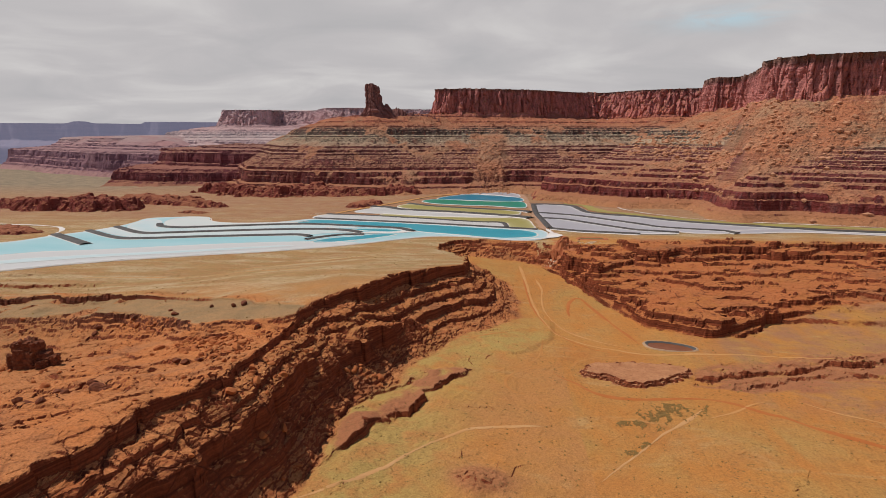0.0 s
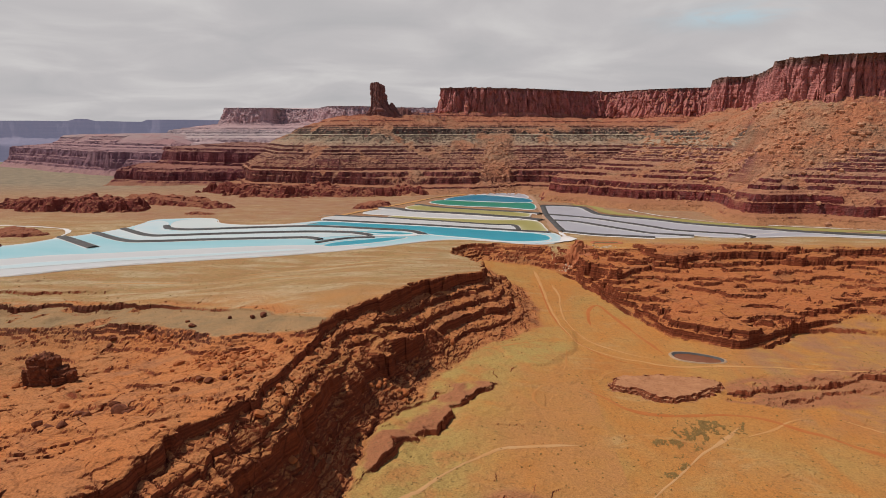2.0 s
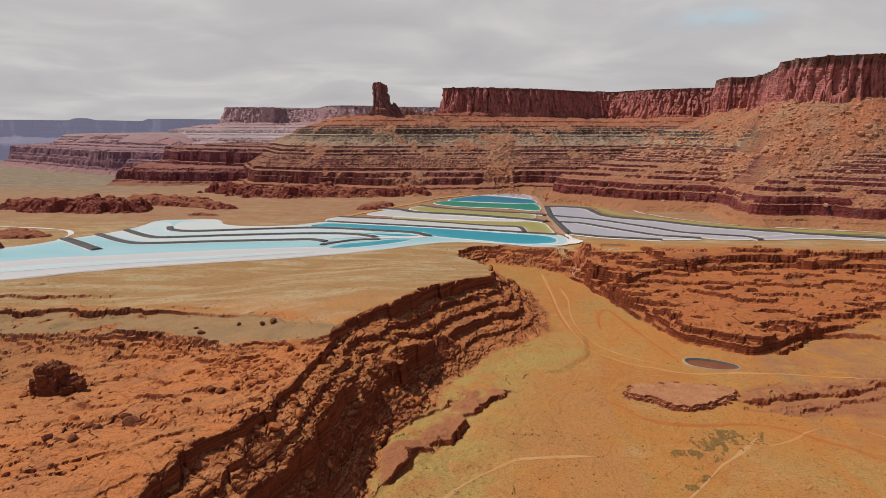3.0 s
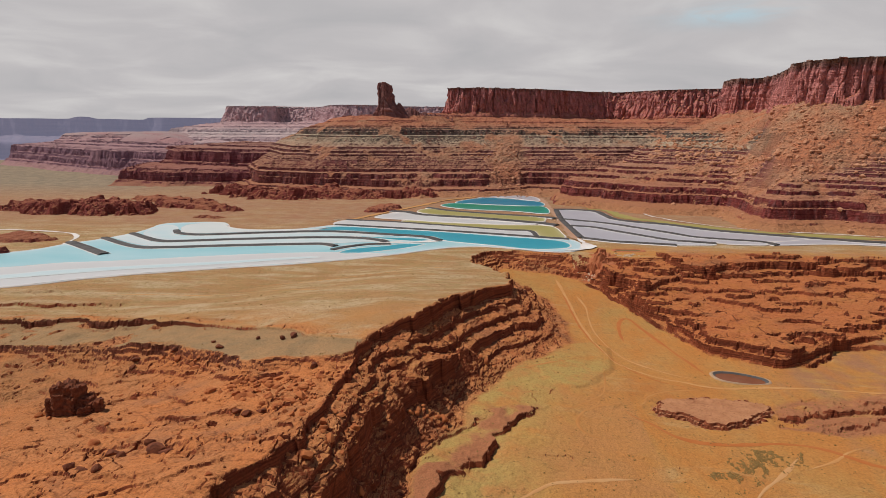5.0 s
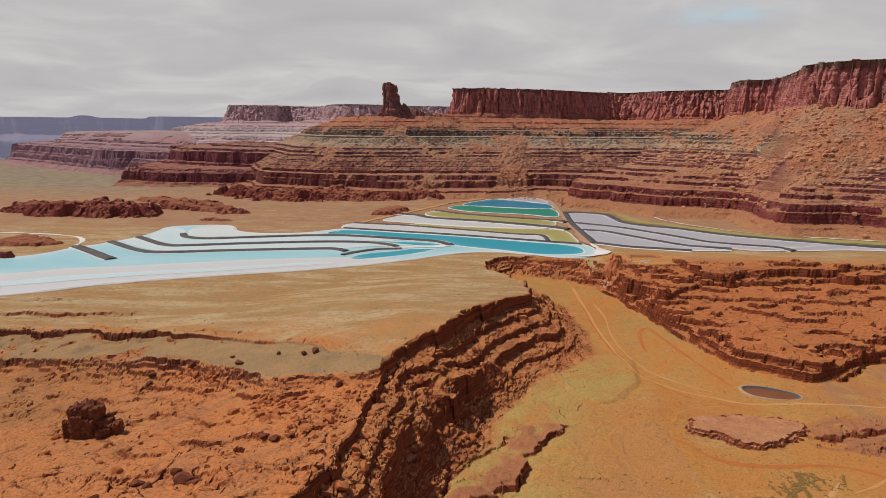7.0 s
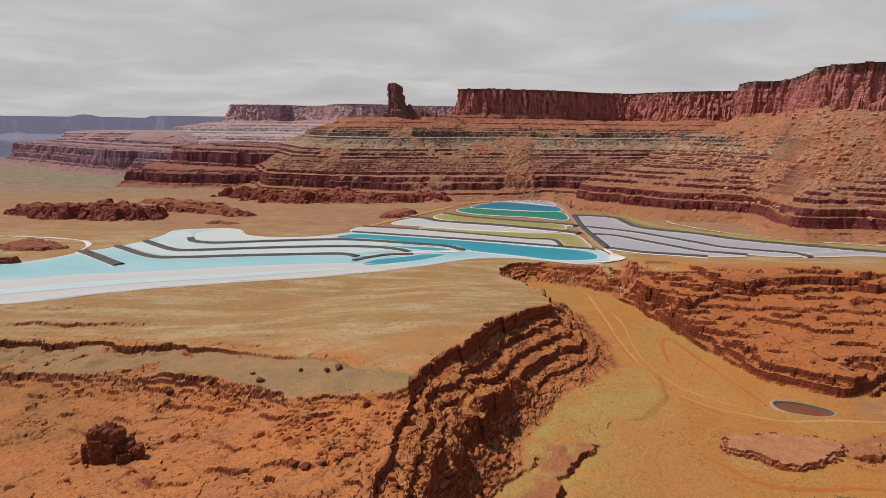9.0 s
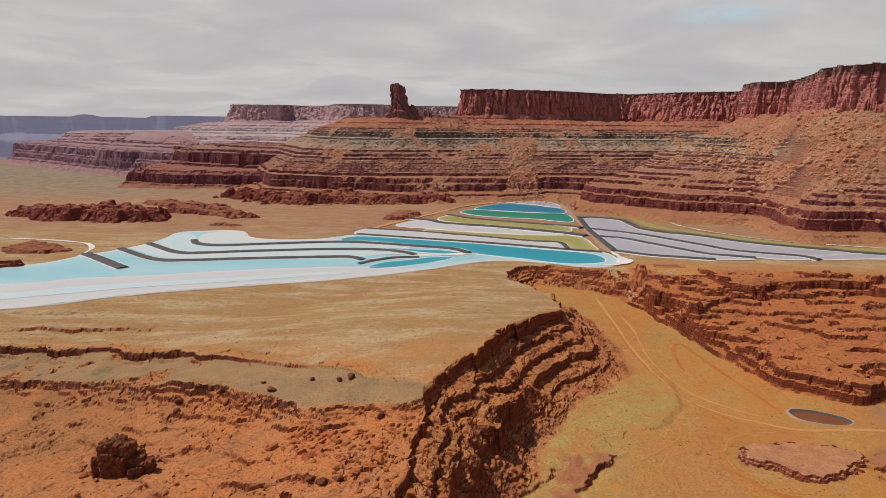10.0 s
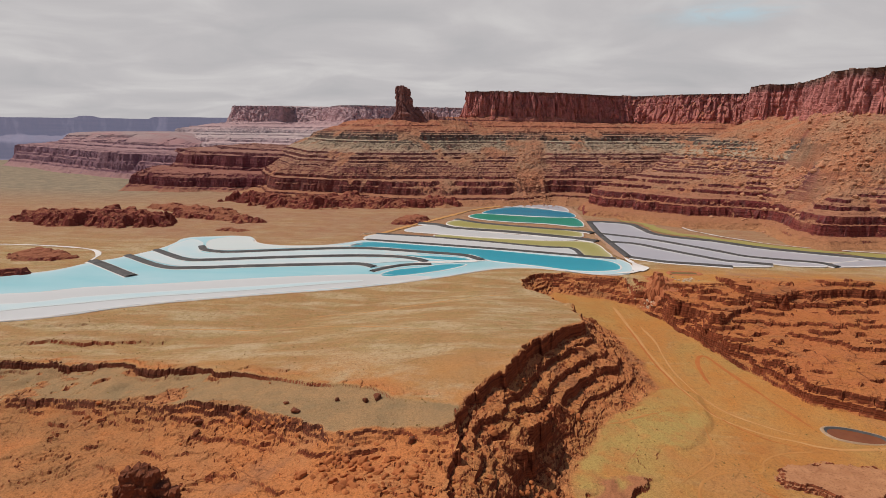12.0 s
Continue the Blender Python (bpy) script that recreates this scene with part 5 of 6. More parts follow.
pond("pale milky brine between two dykes", [(-694, 980), (-611, 922), (-560, 918), (-480, 940), (-352, 968), (-310, 968), (-270, 985), (-240, 992), (-283, 1006), (-360, 1003), (-477, 974), (-560, 948), (-604, 946), (-680, 1004)], "pale_brine", 0.3, 14, "brine_strip", 0)
pond("deep teal brine pond with a white rim", [(-372, 1090), (-350, 1138), (-241, 1120), (-133, 1096), (-32, 1064), (25, 1048), (60, 1034), (76, 1006), (66, 968), (8, 955), (-52, 980), (-127, 1010), (-159, 1050), (-242, 1072), (-319, 1092)], "teal_brine", 0.3, 12, "evaporation_pond", 5)
pond("small teal brine pond beside a salt spit", [(-282, 900), (-264, 930), (-223, 955), (-199, 974), (-162, 976), (-193, 936), (-239, 902), (-270, 888)], "teal_brine", 0.4, 10, "evaporation_pond", 4)
pond("small teal brine pond inside a curved dyke", [(-300, 1040), (-236, 1032), (-187, 1030), (-155, 1014), (-182, 1002), (-220, 1010), (-260, 1026)], "teal_brine", 0.4, 10, "evaporation_pond", 4)
pond("shallow pond nearly dry, covered with white salt", [(-357, 1160), (-240, 1136), (-134, 1112), (-32, 1083), (22, 1068), (18, 1118), (-30, 1126), (-138, 1164), (-254, 1200), (-345, 1218)], "white_salt", 0.6)
pond("yellow-olive brine pond between pale dykes", [(-225, 1230), (-141, 1206), (-29, 1192), (60, 1188), (76, 1100), (72, 1058), (34, 1068), (24, 1125), (-28, 1136), (-138, 1170), (-225, 1200)], "olive_brine", 0.6)
pond("drained pond with a pale salt crust", [(-300, 1266), (-272, 1332), (-232, 1340), (-190, 1300), (-109, 1262), (-28, 1232), (40, 1212), (-28, 1200), (-141, 1214), (-230, 1240)], "white_salt", 0.6)
pond("yellow-olive brine pond between dark dykes", [(-222, 1366), (-195, 1418), (-88, 1358), (45, 1306), (58, 1266), (38, 1244), (-86, 1296), (-180, 1322)], "olive_brine", 0.6)
pond("deep green brine pond below a dark dyke", [(-178, 1485), (-147, 1533), (-72, 1510), (8, 1494), (73, 1490), (72, 1368), (0, 1397), (-75, 1411), (-139, 1436)], "green_brine", 0.6)
pond("dark blue brine pond beside the dirt road", [(-116, 1618), (-61, 1667), (5, 1637), (72, 1583), (72, 1504), (9, 1503), (-72, 1520), (-144, 1544)], "blue_brine", 0.6)
pond("pale lilac salt pond at the far end", [(-92, 1668), (-47, 1716), (32, 1727), (68, 1692), (70, 1602), (8, 1655), (-58, 1685)], "lilac_salt", 0.6)
pond("lilac-grey salt pond between dark lined dykes", [(98, 1425), (134, 1428), (178, 1405), (188, 1345), (201, 1284), (240, 1246), (290, 1222), (360, 1160), (470, 1108), (500, 1096), (420, 1062), (340, 1082),
                              (290, 1118), (240, 1182), (190, 1230), (144, 1264), (102, 1290)], "lilac_salt", 0.6)
pond("lilac-grey salt pond between dark lined dykes", [(102, 1276), (146, 1248), (188, 1214), (232, 1166), (270, 1122), (300, 1086), (350, 1066), (398, 1050), (400, 1032), (345, 1030), (318, 1046), (286, 1052), (256, 1064), (220, 1102), (180, 1150), (142, 1190), (106, 1204)], "lilac_salt", 0.6)
pond("lilac-grey salt pond between dark lined dykes", [(106, 1186), (140, 1172), (174, 1132), (214, 1086), (250, 1048), (284, 1036), (312, 1022), (239, 1016), (198, 1030), (154, 1040), (114, 1062), (104, 1100)], "lilac_salt", 0.6)
pond("lilac-grey salt pond between dark lined dykes", [(430, 1060), (510, 1092), (560, 1070), (640, 1050), (760, 1030), (700, 1020), (543, 1052), (440, 1036), (412, 1034)], "lilac_salt", 0.6)

DYKES = [
    ([(-738, 931), (-700, 904), (-624, 848)], 16), ([(-709, 974), (-611, 906), (-560, 905), (-480, 927), (-352, 956), (-322, 958), (-300, 944)], 12),
    ([(-688, 1021), (-604, 958), (-560, 960), (-477, 986), (-360, 1015), (-283, 1019), (-241, 1003), (-226, 988)], 12),
    ([(-628, 1060), (-605, 1030), (-560, 1020), (-482, 1045), (-378, 1075), (-316, 1076), (-230, 1058), (-169, 1043), (-138, 1012)], 12),
    ([(-298, 915), (-282, 937), (-252, 963), (-216, 972)], 9),
    ([(-357, 1158), (-242, 1132), (-134, 1108), (-32, 1080), (28, 1062), (80, 1048)], 9),
    ([(-350, 1222), (-254, 1204), (-138, 1168), (-30, 1130), (18, 1123), (28, 1062)], 9),
    ([(-282, 1366), (-240, 1350), (-196, 1310), (-86, 1280), (38, 1226), (75, 1200)], 18),
    ([(-205, 1434), (-140, 1382), (-25, 1336), (64, 1308), (82, 1290)], 12),
    ([(96, 1283), (144, 1256), (193, 1221), (236, 1173), (274, 1129), (302, 1093), (351, 1072), (401, 1056), (416, 1030)], 12),
    ([(102, 1196), (142, 1181), (177, 1141), (216, 1094), (253, 1055), (286, 1044), (320, 1034)], 12),
    ([(92, 1436), (134, 1440), (184, 1414), (196, 1350), (206, 1292), (246, 1256), (296, 1232), (366, 1170), (474, 1118), (560, 1084), (660, 1062), (800, 1040)], 16),
    ([(106, 1062), (154, 1034), (198, 1024), (250, 1012)], 10), ([(98, 1430), (94, 1280), (98, 1180), (104, 1062)], 12)]
for points, wide in DYKES:
    me = bank("crown", points, wide * 0.75, 2.2, wide * 1.25, 0.2, "dyke")
    root = thing("dyke", "dark lined earth dyke between brine ponds", "dyke", "pond dykes", at=(*points[0], 0))
    under("crown", me, root)
    under("salt_fringe", bank("salt_fringe", points, wide * 1.2, 0.3, wide * 1.55, 0.25, "salt"), root, "white salt fringe at the foot")


def strip(name, points, width, material_name, label, lift=0.24, kind="structure"):
    """A track that follows the ground."""
    p = np.array(points, float)
    run = np.sum(np.linalg.norm(np.diff(p, axis=0), axis=1))
    c = spline(points, max(10, int(run / 3)))
    t = np.gradient(c, axis=0)
    t = t / np.linalg.norm(t, axis=1, keepdims=True)
    side = np.stack([t[:, 1], -t[:, 0]], 1)
    rows = []
    for off in (-0.5, -0.25, 0, 0.25, 0.5):
        thin = (0.75 + 0.5 * fbm(c[:, 0] / 30, c[:, 1] / 30, 1.1, 3))[:, None] * np.clip(np.minimum(np.arange(len(c)), np.arange(len(c))[::-1]) / 8.0, 0.05, 1)[:, None]
        q = c + side * width * thin * (off + 0.08 * fbm(c[:, :1] / 9 + off * 30, c[:, 1:] / 9, 0, 2))
        rows.append(np.concatenate([q, (ground_height(q[:, 0], q[:, 1]) + lift - abs(off) * 0.3)[:, None]], 1))
    return tagged(new(name, sheet(name, np.stack(rows), material_name)), label, "road", kind=kind)


strip("haul_road", [(77, 1694), (84, 1560), (86, 1430), (89, 1300), (90, 1188), (95, 1060), (112, 1005)], 22, "haul_road", "brown dirt haul road between the ponds", 1.4)
strip("dirt_track", [(40, 880), (45, 799), (47, 705), (52, 617), (62, 566), (84, 541), (110, 527), (137, 517), (186, 521), (242, 521), (303, 510), (420, 500)], 4.2, "track", "pale sandy track along the canyon floor")
strip("dirt_track", [(43, 800), (44, 740), (46, 658), (54, 593), (68, 556), (87, 531), (112, 516)], 3.0, "red_track", "rutted wheel track on the canyon floor")
strip("dirt_track", [(51, 464), (56, 454), (69, 442), (82, 428), (109, 422), (151, 428), (176, 423), (194, 407), (207, 398), (225, 381), (270, 350)], 5.5, "red_track", "reddish dirt track curving over the canyon floor")
strip("dirt_track", [(34, 418), (18, 420), (12, 435), (22, 458), (44, 472), (67, 475), (76, 492), (96, 506), (130, 512)], 3.0, "wash", "faint looping wheel track on orange sand")
strip("dirt_track", [(-110, 262), (-81, 285), (-58, 309), (-47, 326), (-31, 344), (-14, 358), (8, 364), (40, 372)], 4.2, "pale_track", "pale sandy track in the canyon")
strip("dirt_track", [(84, 620), (86, 650), (94, 690), (106, 704), (113, 672), (120, 630), (126, 596), (134, 568), (140, 540)], 4.5, "red_track", "reddish dirt track curving below the ledges")
strip("dirt_track", [(60, 800), (64, 740), (60, 690), (60, 630), (74, 575), (104, 545), (130, 530)], 3.0, "track", "faint wheel track on the canyon floor")
strip("dirt_track", [(-1200, 1030), (-967, 1034), (-892, 1032), (-812, 1018), (-770, 990), (-750, 950), (-742, 915)], 8, "salt", "white gravel track leading to the ponds", 0.8)
strip("dirt_track", [(-380, 1190), (-345, 1225), (-310, 1305), (-268, 1395), (-222, 1490), (-172, 1590), (-112, 1668), (-60, 1728), (20, 1745), (70, 1720)], 12, "track", "pale track along the ponds' far shore", 1.2)
strip("dirt_track", [(225, 428), (260, 402), (330, 380), (420, 370)], 3, "track", "faint pale track over the canyon floor")
strip("verge", [(170, 1490), (215, 1440), (228, 1360), (250, 1310), (306, 1262), (388, 1192), (474, 1150), (640, 1108), (800, 1075)], 34, "verge", "strip of yellow-green grass beyond the dyke", 0.9)
strip("dirt_track", [(290, 1470), (300, 1440), (290, 1380), (310, 1320), (370, 1240), (450, 1185), (640, 1132), (800, 1100)], 6, "salt", "pale gravel track beyond the grass strip", 1.2)
strip("salt_spit", [(-300, 944), (-262, 962), (-228, 985), (-182, 992), (-128, 1012)], 14, "salt", "white salt spit between brine ponds", 1.6)
strip("salt_shore", [(60, 950), (90, 960), (104, 990), (100, 1030), (96, 1060)], 26, "salt", "white salt shore at the ponds' end", 1.6)
outcrop("spoil_fan", "fan of red spoil dumped below the dyke", [(100, 945), (122, 940), (128, 905), (112, 860), (78, 858), (86, 900)], 9, 16, 1, 1.6, "spoil", "spoil heaps", 0.1)


def mud_pit():
    """A shallow rectangular pit of olive mud, banked with earth."""
    x0, y0, z0 = 160, 958, spot(160, 958)
    root = thing("mud_pit", "shallow rectangular pit of olive mud with earth banks", "pit", at=(x0, y0, z0))
    e = np.array([(-20, -9), (20, -7), (19, 9), (-18, 8)], float) + (x0, y0)
    under("mud", fill("mud", e, z0 + 0.7, "mud"), root)
    under("bank", bank("bank", [tuple(q) for q in e] + [tuple(e[0])], 3, 1.2, 8, z0 + 0.2, "spoil", 60), root)


mud_pit()

# ---- canyon features ----
outcrop("rock_slab", "flat purplish rock slab with crumbling edges on the canyon floor", [(70, 468), (84, 485), (112, 496), (150, 496), (168, 486), (168, 473), (150, 458), (130, 445), (114, 440), (98, 446), (90, 457), (76, 458)], 4.2, 5, 2, 0.8, "slab_rock", "rock slabs", 0.18)


def knob():
    """A squat stack of jointed rock columns on the shelf."""
    x0, y0 = -306, 350
    base = spot(x0, y0)
    root = thing("rock_stack", "squat dark red rock stack with a flat broken top", "rock", "rock outcrops", at=(x0, y0, base))
    for n, (cx, cy, rx, ry, top, turn) in enumerate(((-8, 0, 4.2, 5.5, 19, 0.2), (-1, 1, 4.6, 6.0, 20.5, 0.0), (6, 0, 4.0, 5.5, 19.5, -0.2), (-4, -5, 4.4, 3.4, 15, 0.3),
                                                    (4, -5, 4.2, 3.2, 13, -0.1), (12, 1, 4.6, 5.0, 12, 0.4), (19, -1, 4.8, 4.4, 9, 0.1), (15, -6, 4.5, 3.6, 6.5, 0.5), (-13, -2, 3.6, 3.8, 9, 0.3))):
        a = np.linspace(0, 2 * np.pi, 40, endpoint=False)[None]
        f = np.linspace(0, 1, 26)[:, None]
        c, s = np.cos(a), np.sin(a)
        r = (np.abs(c) ** 5 + np.abs(s) ** 5) ** -0.2
        r = r * (0.9 + 0.16 * f ** 2 + 0.16 * fbm(c * 2 + n * 7, s * 2, f * 7, 4, 0.65) + 0.09 * np.sin(f * 34 + n) * smooth(f * 3))
        x, y = c * r * rx, s * r * ry
        z = base + 0.88 * top * (1 - f) + fbm(c * 3 + n * 3, s * 3, 0.5, 3) * 1.8 * (1 - f) - 4 * f
        g = np.stack([x0 + cx * 0.82 + x * math.cos(turn) - y * math.sin(turn), y0 + cy * 0.8 + x * math.sin(turn) + y * math.cos(turn), z], -1)
        mid = g[:1] * 0 + np.mean(g[:1], 1, keepdims=True) + np.array([0, 0, 0.4])
        under("column", sheet("column", np.concatenate([mid, g]), "dark_rock", wrap=True, shade=False), root)


knob()


def lined_pond():
    z = spot(168, 514) + 0.3
    edge = blob(PIT, 90)
    root = thing("lined_pond", "small lined pit with rusty brown water", "pond", at=(168, 539, z))
    c = edge.mean(0)
    rows = [np.concatenate([c + (edge - c) * k, np.full((90, 1), z + h)], 1) for k, h in ((1.05, 0.2), (1.04, 0.8), (1.0, 0.84), (0.8, -1.8))]
    under("liner", sheet("liner", np.stack(rows), "dyke", wrap=True), root, "black plastic liner on the banks")
    rows = [np.concatenate([c + (edge - c) * k, np.full((90, 1), z + h)], 1) for k, h in ((1.14, -0.5), (1.08, 0.9), (1.03, 1.0), (1.0, 0.85))]
    under("kerb", sheet("kerb", np.stack(rows), "liner_rim", wrap=True), root, "pale crusted rim")
    under("water", fill("water", c + (edge - c) * 0.93, z - 0.6, "rust_water"), root)


lined_pond()


# ---- boulders, rubble, scrub ----
def rock_mesh(seed, flat=0.7, stone="boulder"):
    bm = bmesh.new()
    bmesh.ops.create_icosphere(bm, subdivisions=2, radius=1.0)
    k = np.random.RandomState(seed)
    planes = [(Vector(k.normal(size=3)).normalized(), k.uniform(0.42, 0.74)) for _ in range(8)]
    for v in bm.verts:
        for nrm, reach in planes:
            d = v.co.dot(nrm) - reach
            if d > 0:
                v.co -= nrm * d * 0.92
        v.co.z *= flat
    me = bpy.data.meshes.new("boulder")
    bm.to_mesh(me)
    bm.free()
    me.materials.append(M[stone])
    return me


ROCKS = [rock_mesh(s, 0.55 + 0.06 * s) for s in range(7)]
DARK_ROCKS = [rock_mesh(s + 11, 0.8, "dark_rock") for s in range(4)]


def scatter(count, box, keep, seed):
    """Places on the ground in a box (x0, x1, y0, y1), kept by the chance that keep gives."""
    k = np.random.RandomState(seed)
    x, y = k.uniform(box[0], box[1], count), k.uniform(box[2], box[3], count)
    m = {}
    z = ground_height(x, y, m)
    e = 2.5
    slope = np.hypot(ground_height(x + e, y) - z, ground_height(x, y + e) - z) / e
    take = k.uniform(0, 1, count) < keep(x, y, z, m, slope)
    return x[take], y[take], z[take], k


RUBBLE_FIELD = [(-232, 372), (-206, 392), (-176, 386), (-154, 360), (-150, 322), (-170, 322), (-186, 346), (-214, 352)]


def rocky(x, y, z, m, slope):
    clump = smooth((fbm(x / 22, y / 22, 3.9, 4) - 0.12) / 0.3)
    field = smooth((inside(x, y, RUBBLE_FIELD) + fbm(x / 10, y / 10, 1.2, 3) * 9) / 8)
    return np.clip(m["rock"] * (0.6 * clump * (0.1 + slope) * (1 - 0.7 * m["shelf"]) + field) * (slope < 1.2), 0, 1)


bx, by, bz, k = scatter(9000, (-420, 90, 235, 520), rocky, 3)
for n, (x, y, z) in enumerate(list(zip(bx, by, bz))[:300]):
    size = k.uniform(1.3, 2.0) + 2.2 * k.uniform() ** 4
    ob = new("boulder", ROCKS[n % 7])
    ob.matrix_world = Matrix.LocRotScale((x, y, z + size * 0.15), Euler((k.uniform(-0.2, 0.2), k.uniform(-0.2, 0.2), k.uniform(0, 6.3))), (size * k.uniform(0.8, 1.4), size, size * k.uniform(0.8, 1.3)))
    tagged(ob, "angular red sandstone boulder lying on the rock shelf", "boulder", "boulders")


LONE = [(-251, 434, 3.4), (-206, 443, 3.2), (-199, 446, 4.2), (-226, 446, 2.0), (-214, 287, 4.6), (-220, 292, 3.4), (-207, 283, 3.6), (-228, 281, 3.0), (-236, 286, 3.4), (-246, 270, 3.8), (-239, 268, 3.2),
        (-230, 266, 2.6), (-192, 330, 3.0), (-186, 327, 2.6), (-178, 329, 3.0), (-290, 442, 3.2), (-322, 442, 3.6), (-318, 430, 2.8), (-262, 446, 2.4), (-170, 400, 2.6)]
k = np.random.RandomState(31)
for n, (x, y, size) in enumerate(LONE):
    ob = new("boulder", DARK_ROCKS[n % 4])
    ob.matrix_world = Matrix.LocRotScale((x, y, spot(x, y) + size * 0.3), Euler((k.uniform(-0.15, 0.15), k.uniform(-0.15, 0.15), k.uniform(0, 6.3))), (size * k.uniform(0.9, 1.3), size, size * k.uniform(0.8, 1.1)))
    tagged(ob, "dark varnished sandstone block standing on bare rock", "boulder", "boulders")


def heap(name, label, places, sizes, shapes, category, k, sink=0.1, squash=1.0):
    """Many small bodies joined into one object."""
    base = [(np.array([v.co[:] for v in s.vertices]), np.array([p.vertices[:] for p in s.polygons])) for s in shapes]
    vs, fs, at = [], [], 0
    for n, ((x, y, z), r) in enumerate(zip(places, sizes)):
        v, f = base[n % len(base)]
        c, s = math.cos(n * 2.4), math.sin(n * 2.4)
        q = v * r * np.array([1.0 + 0.3 * math.sin(n), 1.0, squash])
        q = np.stack([q[:, 0] * c - q[:, 1] * s + x, q[:, 0] * s + q[:, 1] * c + y, q[:, 2] + z + r * sink], 1)
        vs.append(q)
        fs.append(f + at)
        at += len(v)
    return tagged(new(name, mesh_of(name, np.concatenate(vs), np.concatenate(fs), shapes[0].materials[0].name, shade=False)), label, category, kind="stuff")


def lump(seed, material_name, sub=1, rough=0.35):
    bm = bmesh.new()
    bmesh.ops.create_icosphere(bm, subdivisions=sub, radius=1.0)
    k = np.random.RandomState(seed)
    for v in bm.verts:
        v.co *= 1 + k.uniform(-rough, rough)
        v.co.z *= 0.75
    me = bpy.data.meshes.new("lump")
    bm.to_mesh(me)
    bm.free()
    me.materials.append(M[material_name])
    return me


PEBBLES = [lump(s, "boulder") for s in range(5)]
rx, ry, rz, k = scatter(26000, (-480, 420, 225, 900), rocky, 5)
heap("rubble", "broken red rock rubble below the ledges", list(zip(rx, ry, rz)), 0.25 + 1.0 * k.uniform(0, 1, len(rx)) ** 1.6, PEBBLES, "rubble", k)

TUFTS = [lump(s + 20, "scrub", 1, 0.5) for s in range(4)]


def scrubby(x, y, z, m, slope):
    clump = 0.2 + 0.8 * smooth((fbm(x / 60, y / 60, 6.6, 4) + 0.05) / 0.4)
    return np.clip((1 - m["rock"]) * clump * 0.8 * (slope < 0.5) * smooth((960 - y) / 60), 0, 1)


sx, sy, sz, k = scatter(22000, (-560, 420, 230, 960), scrubby, 8)
heap("scrub", "scattered dry desert scrub on sand", list(zip(sx, sy, sz)), 0.22 + 0.6 * k.uniform(0, 1, len(sx)) ** 3, TUFTS, "scrub", k)


def thicket(x, y, z, m, slope):
    """Dense grey-green brush along the washes."""
    a = inside(x, y, [(105, 397), (122, 416), (142, 418), (128, 390), (112, 370), (110, 383)])
    b = inside(x, y, [(136, 392), (144, 409), (160, 417), (150, 400)])
    c = inside(x, y, [(75, 334), (83, 347), (104, 362), (106, 357), (84, 337)])
    e = inside(x, y, [(77, 384), (96, 392), (109, 382), (99, 362), (85, 376)]) - 1.5
    d = np.maximum(np.maximum(a, b), np.maximum(c, e)) + fbm(x / 8, y / 8, 0, 3) * 5
    return (d > 0) * smooth((fbm(x / 4, y / 8, 2, 4, 0.65) + 0.15) / 0.3) * 0.75


tx, ty, tz, k = scatter(30000, (60, 165, 325, 425), thicket, 9)
heap("brush", "olive-brown brush thicket along a dry wash", list(zip(tx, ty, tz)), k.uniform(0.3, 0.8, len(tx)), TUFTS, "brush", k, squash=0.7)


def at_slope(path, half, count, seed):
    """Boulder places along a line over whatever lies there."""
    k = np.random.RandomState(seed)
    p = spline(path, 400)[k.randint(0, 400, count)] + k.normal(0, half, (count, 2))
    bpy.context.view_layer.update()
    deps = bpy.context.evaluated_depsgraph_get()
    out = []
    for x, y in p:
        hit, place, normal, _, ob, _ = scene.ray_cast(deps, (x, y, 800), (0, 0, -1))
        if hit and normal.z > 0.5:
            out.append(tuple(place))
    return out, k


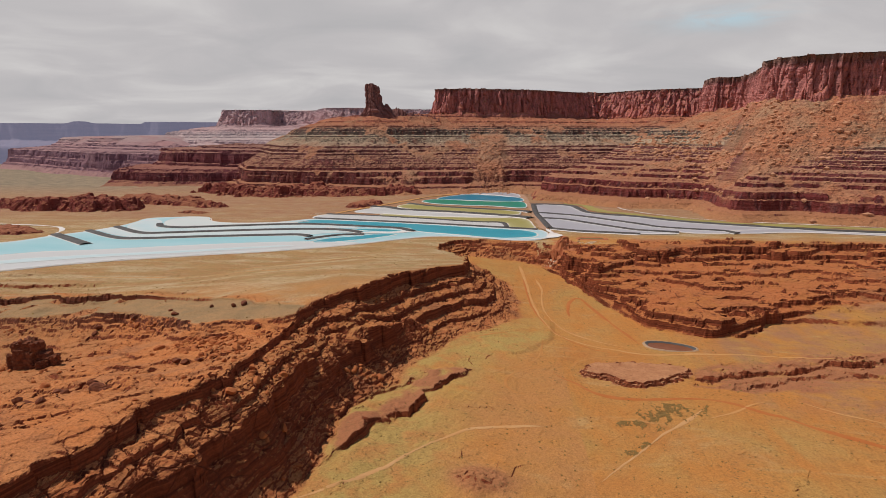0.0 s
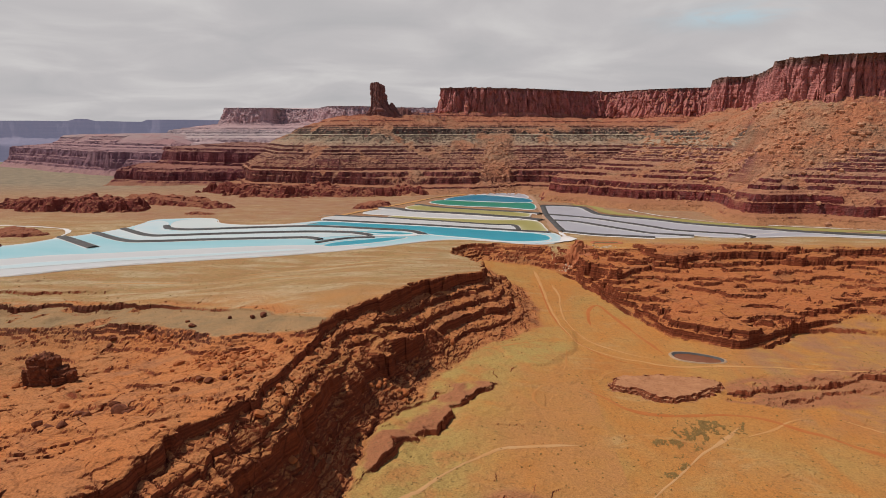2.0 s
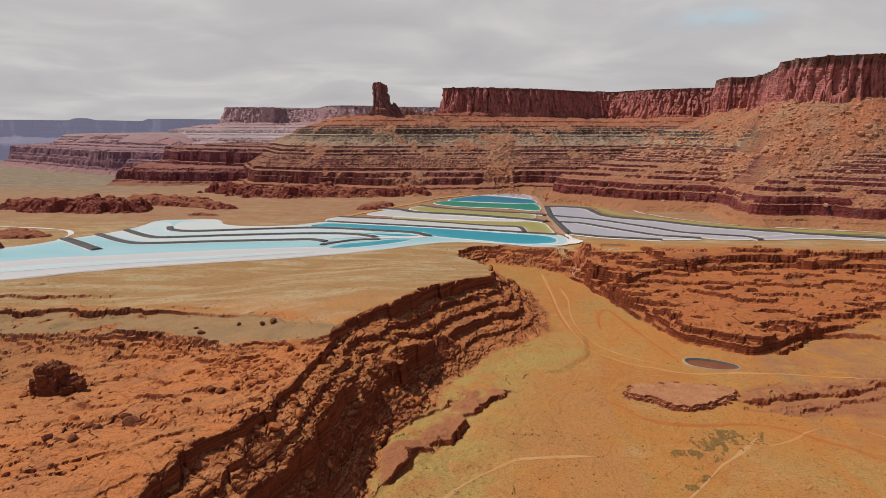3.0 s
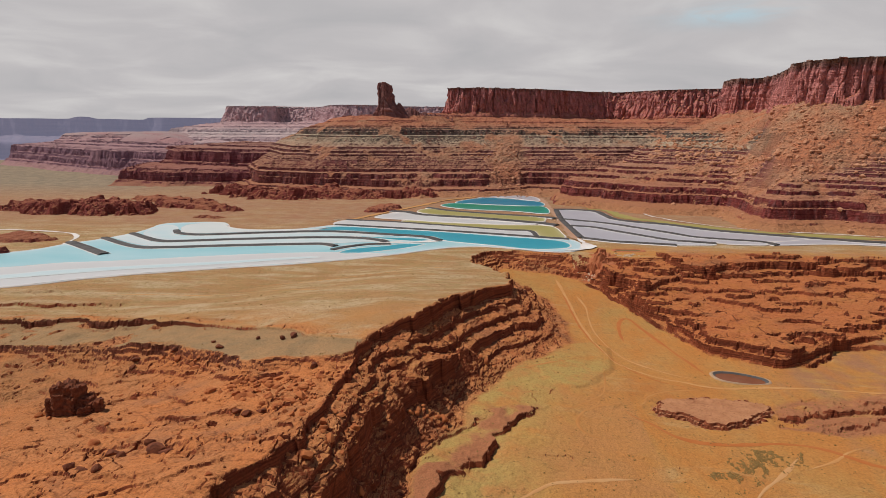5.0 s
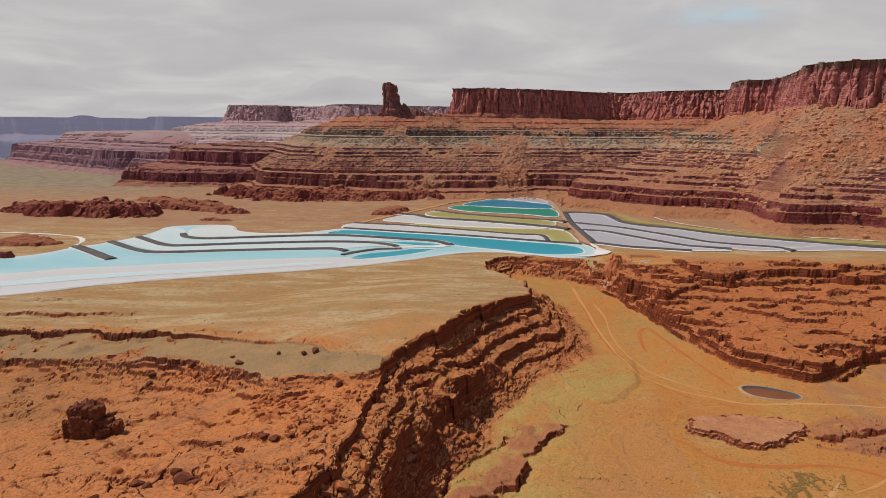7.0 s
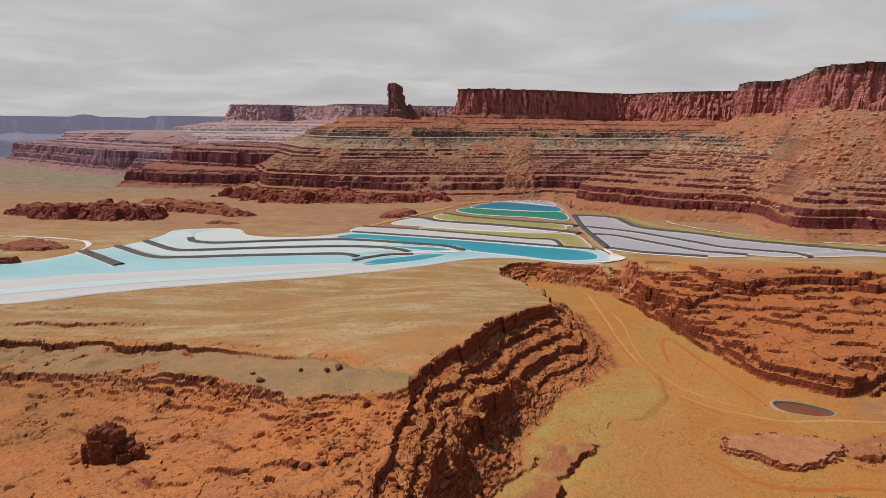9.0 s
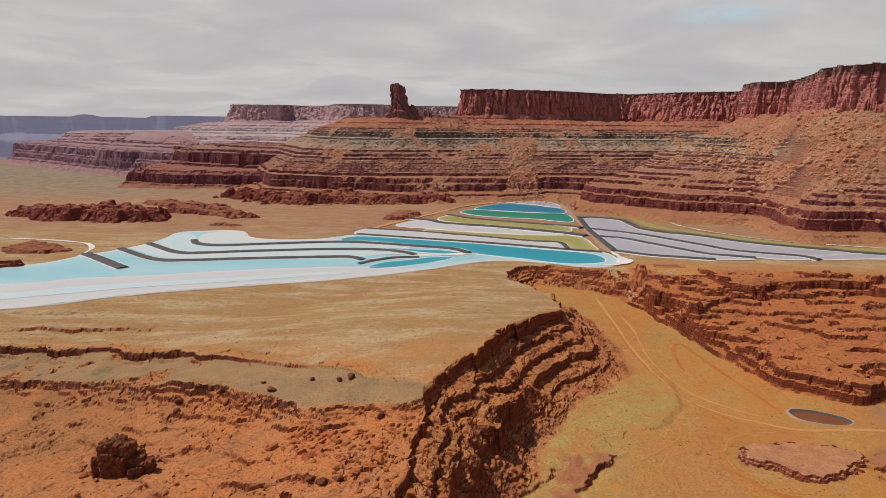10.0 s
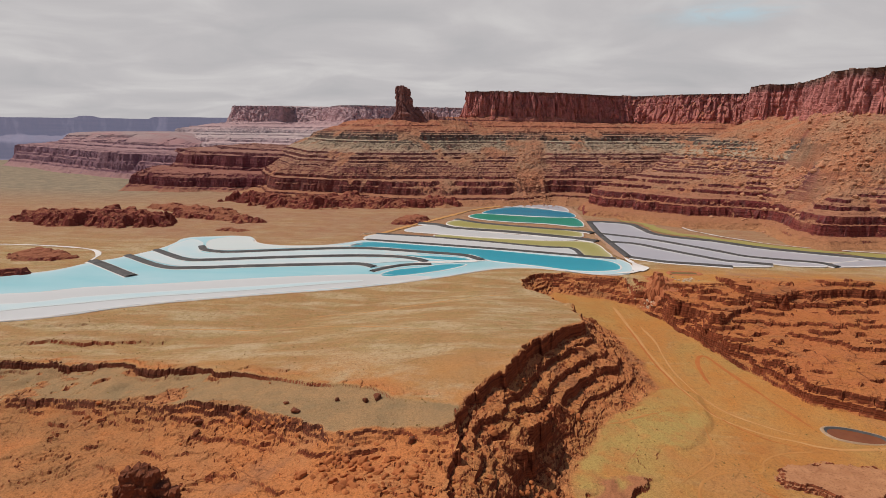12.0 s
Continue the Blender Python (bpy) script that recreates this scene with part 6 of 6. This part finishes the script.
# fallen blocks on the talus of the east mesa and below the long mesa
PALE = [lump(s + 40, "talus_block", 1, 0.3) for s in range(4)]
places, k = at_slope([(480, 1880), (520, 1760), (580, 1640), (560, 1520), (600, 1420), (680, 1380), (760, 1340)], 80, 1500, 12)
heap("fallen_rock", "pale fallen sandstone blocks on the talus slope", places, 2.2 + 5.5 * k.uniform(0, 1, len(places)) ** 4, PALE, "rubble", k)
places, k = at_slope([(-60, 1990), (0, 1900), (-30, 1800), (20, 1760)], 45, 420, 13)
heap("fallen_rock", "fallen sandstone blocks in a gully of the slope", places, 1.8 + 4.0 * k.uniform(0, 1, len(places)) ** 4, PALE, "rubble", k)
STONES = [lump(s + 50, "pale_stone", 1, 0.4) for s in range(3)]
# light rubble, used as well in place of a group of unidentified equipment
for x, y, n in ((150, 915, 40), (92, 868, 40), (-370, 1218, 26)):
    q = np.random.RandomState(n + int(abs(x))).normal(0, 7, (n, 2)) + (x, y)
    z = ground_height(q[:, 0], q[:, 1])
    heap("stone_heap", "pale stones on bare earth, also standing in for small equipment", list(zip(q[:, 0], q[:, 1], z)), np.random.RandomState(n).uniform(0.7, 2.0, n), STONES, "stones", None)

# thin wash gullies and pale scuffs on the canyon floor
for points, wide, look_name, label in (
        ([(1, 447), (25, 473), (40, 490), (46, 515), (50, 548)], 2.2, "wash", "thin dry wash across the canyon floor"),
        ([(60, 306), (78, 328), (89, 340), (105, 359), (114, 370), (135, 390), (156, 414)], 3.2, "pale_track", "dry sandy wash lined with brush"),
        ([(150, 395), (175, 408), (190, 420), (210, 428)], 2.5, "track", "faint pale wash on the canyon floor"),
        ([(-44, 520), (-20, 530), (10, 548), (30, 560)], 2.0, "wash", "thin dry wash below the canyon wall"),
        ([(46, 640), (58, 610), (72, 580), (92, 556), (124, 536)], 2.0, "wash", "rutted wheel track on the canyon floor"),
        ([(-330, 700), (-250, 720), (-170, 760), (-100, 800)], 3.0, "track", "faint track over the dry bench"),
        ([(-480, 640), (-380, 650), (-280, 640), (-180, 610)], 2.5, "track", "faint track over the dry bench")):
    strip("wash", points, wide, look_name, label, 0.25)
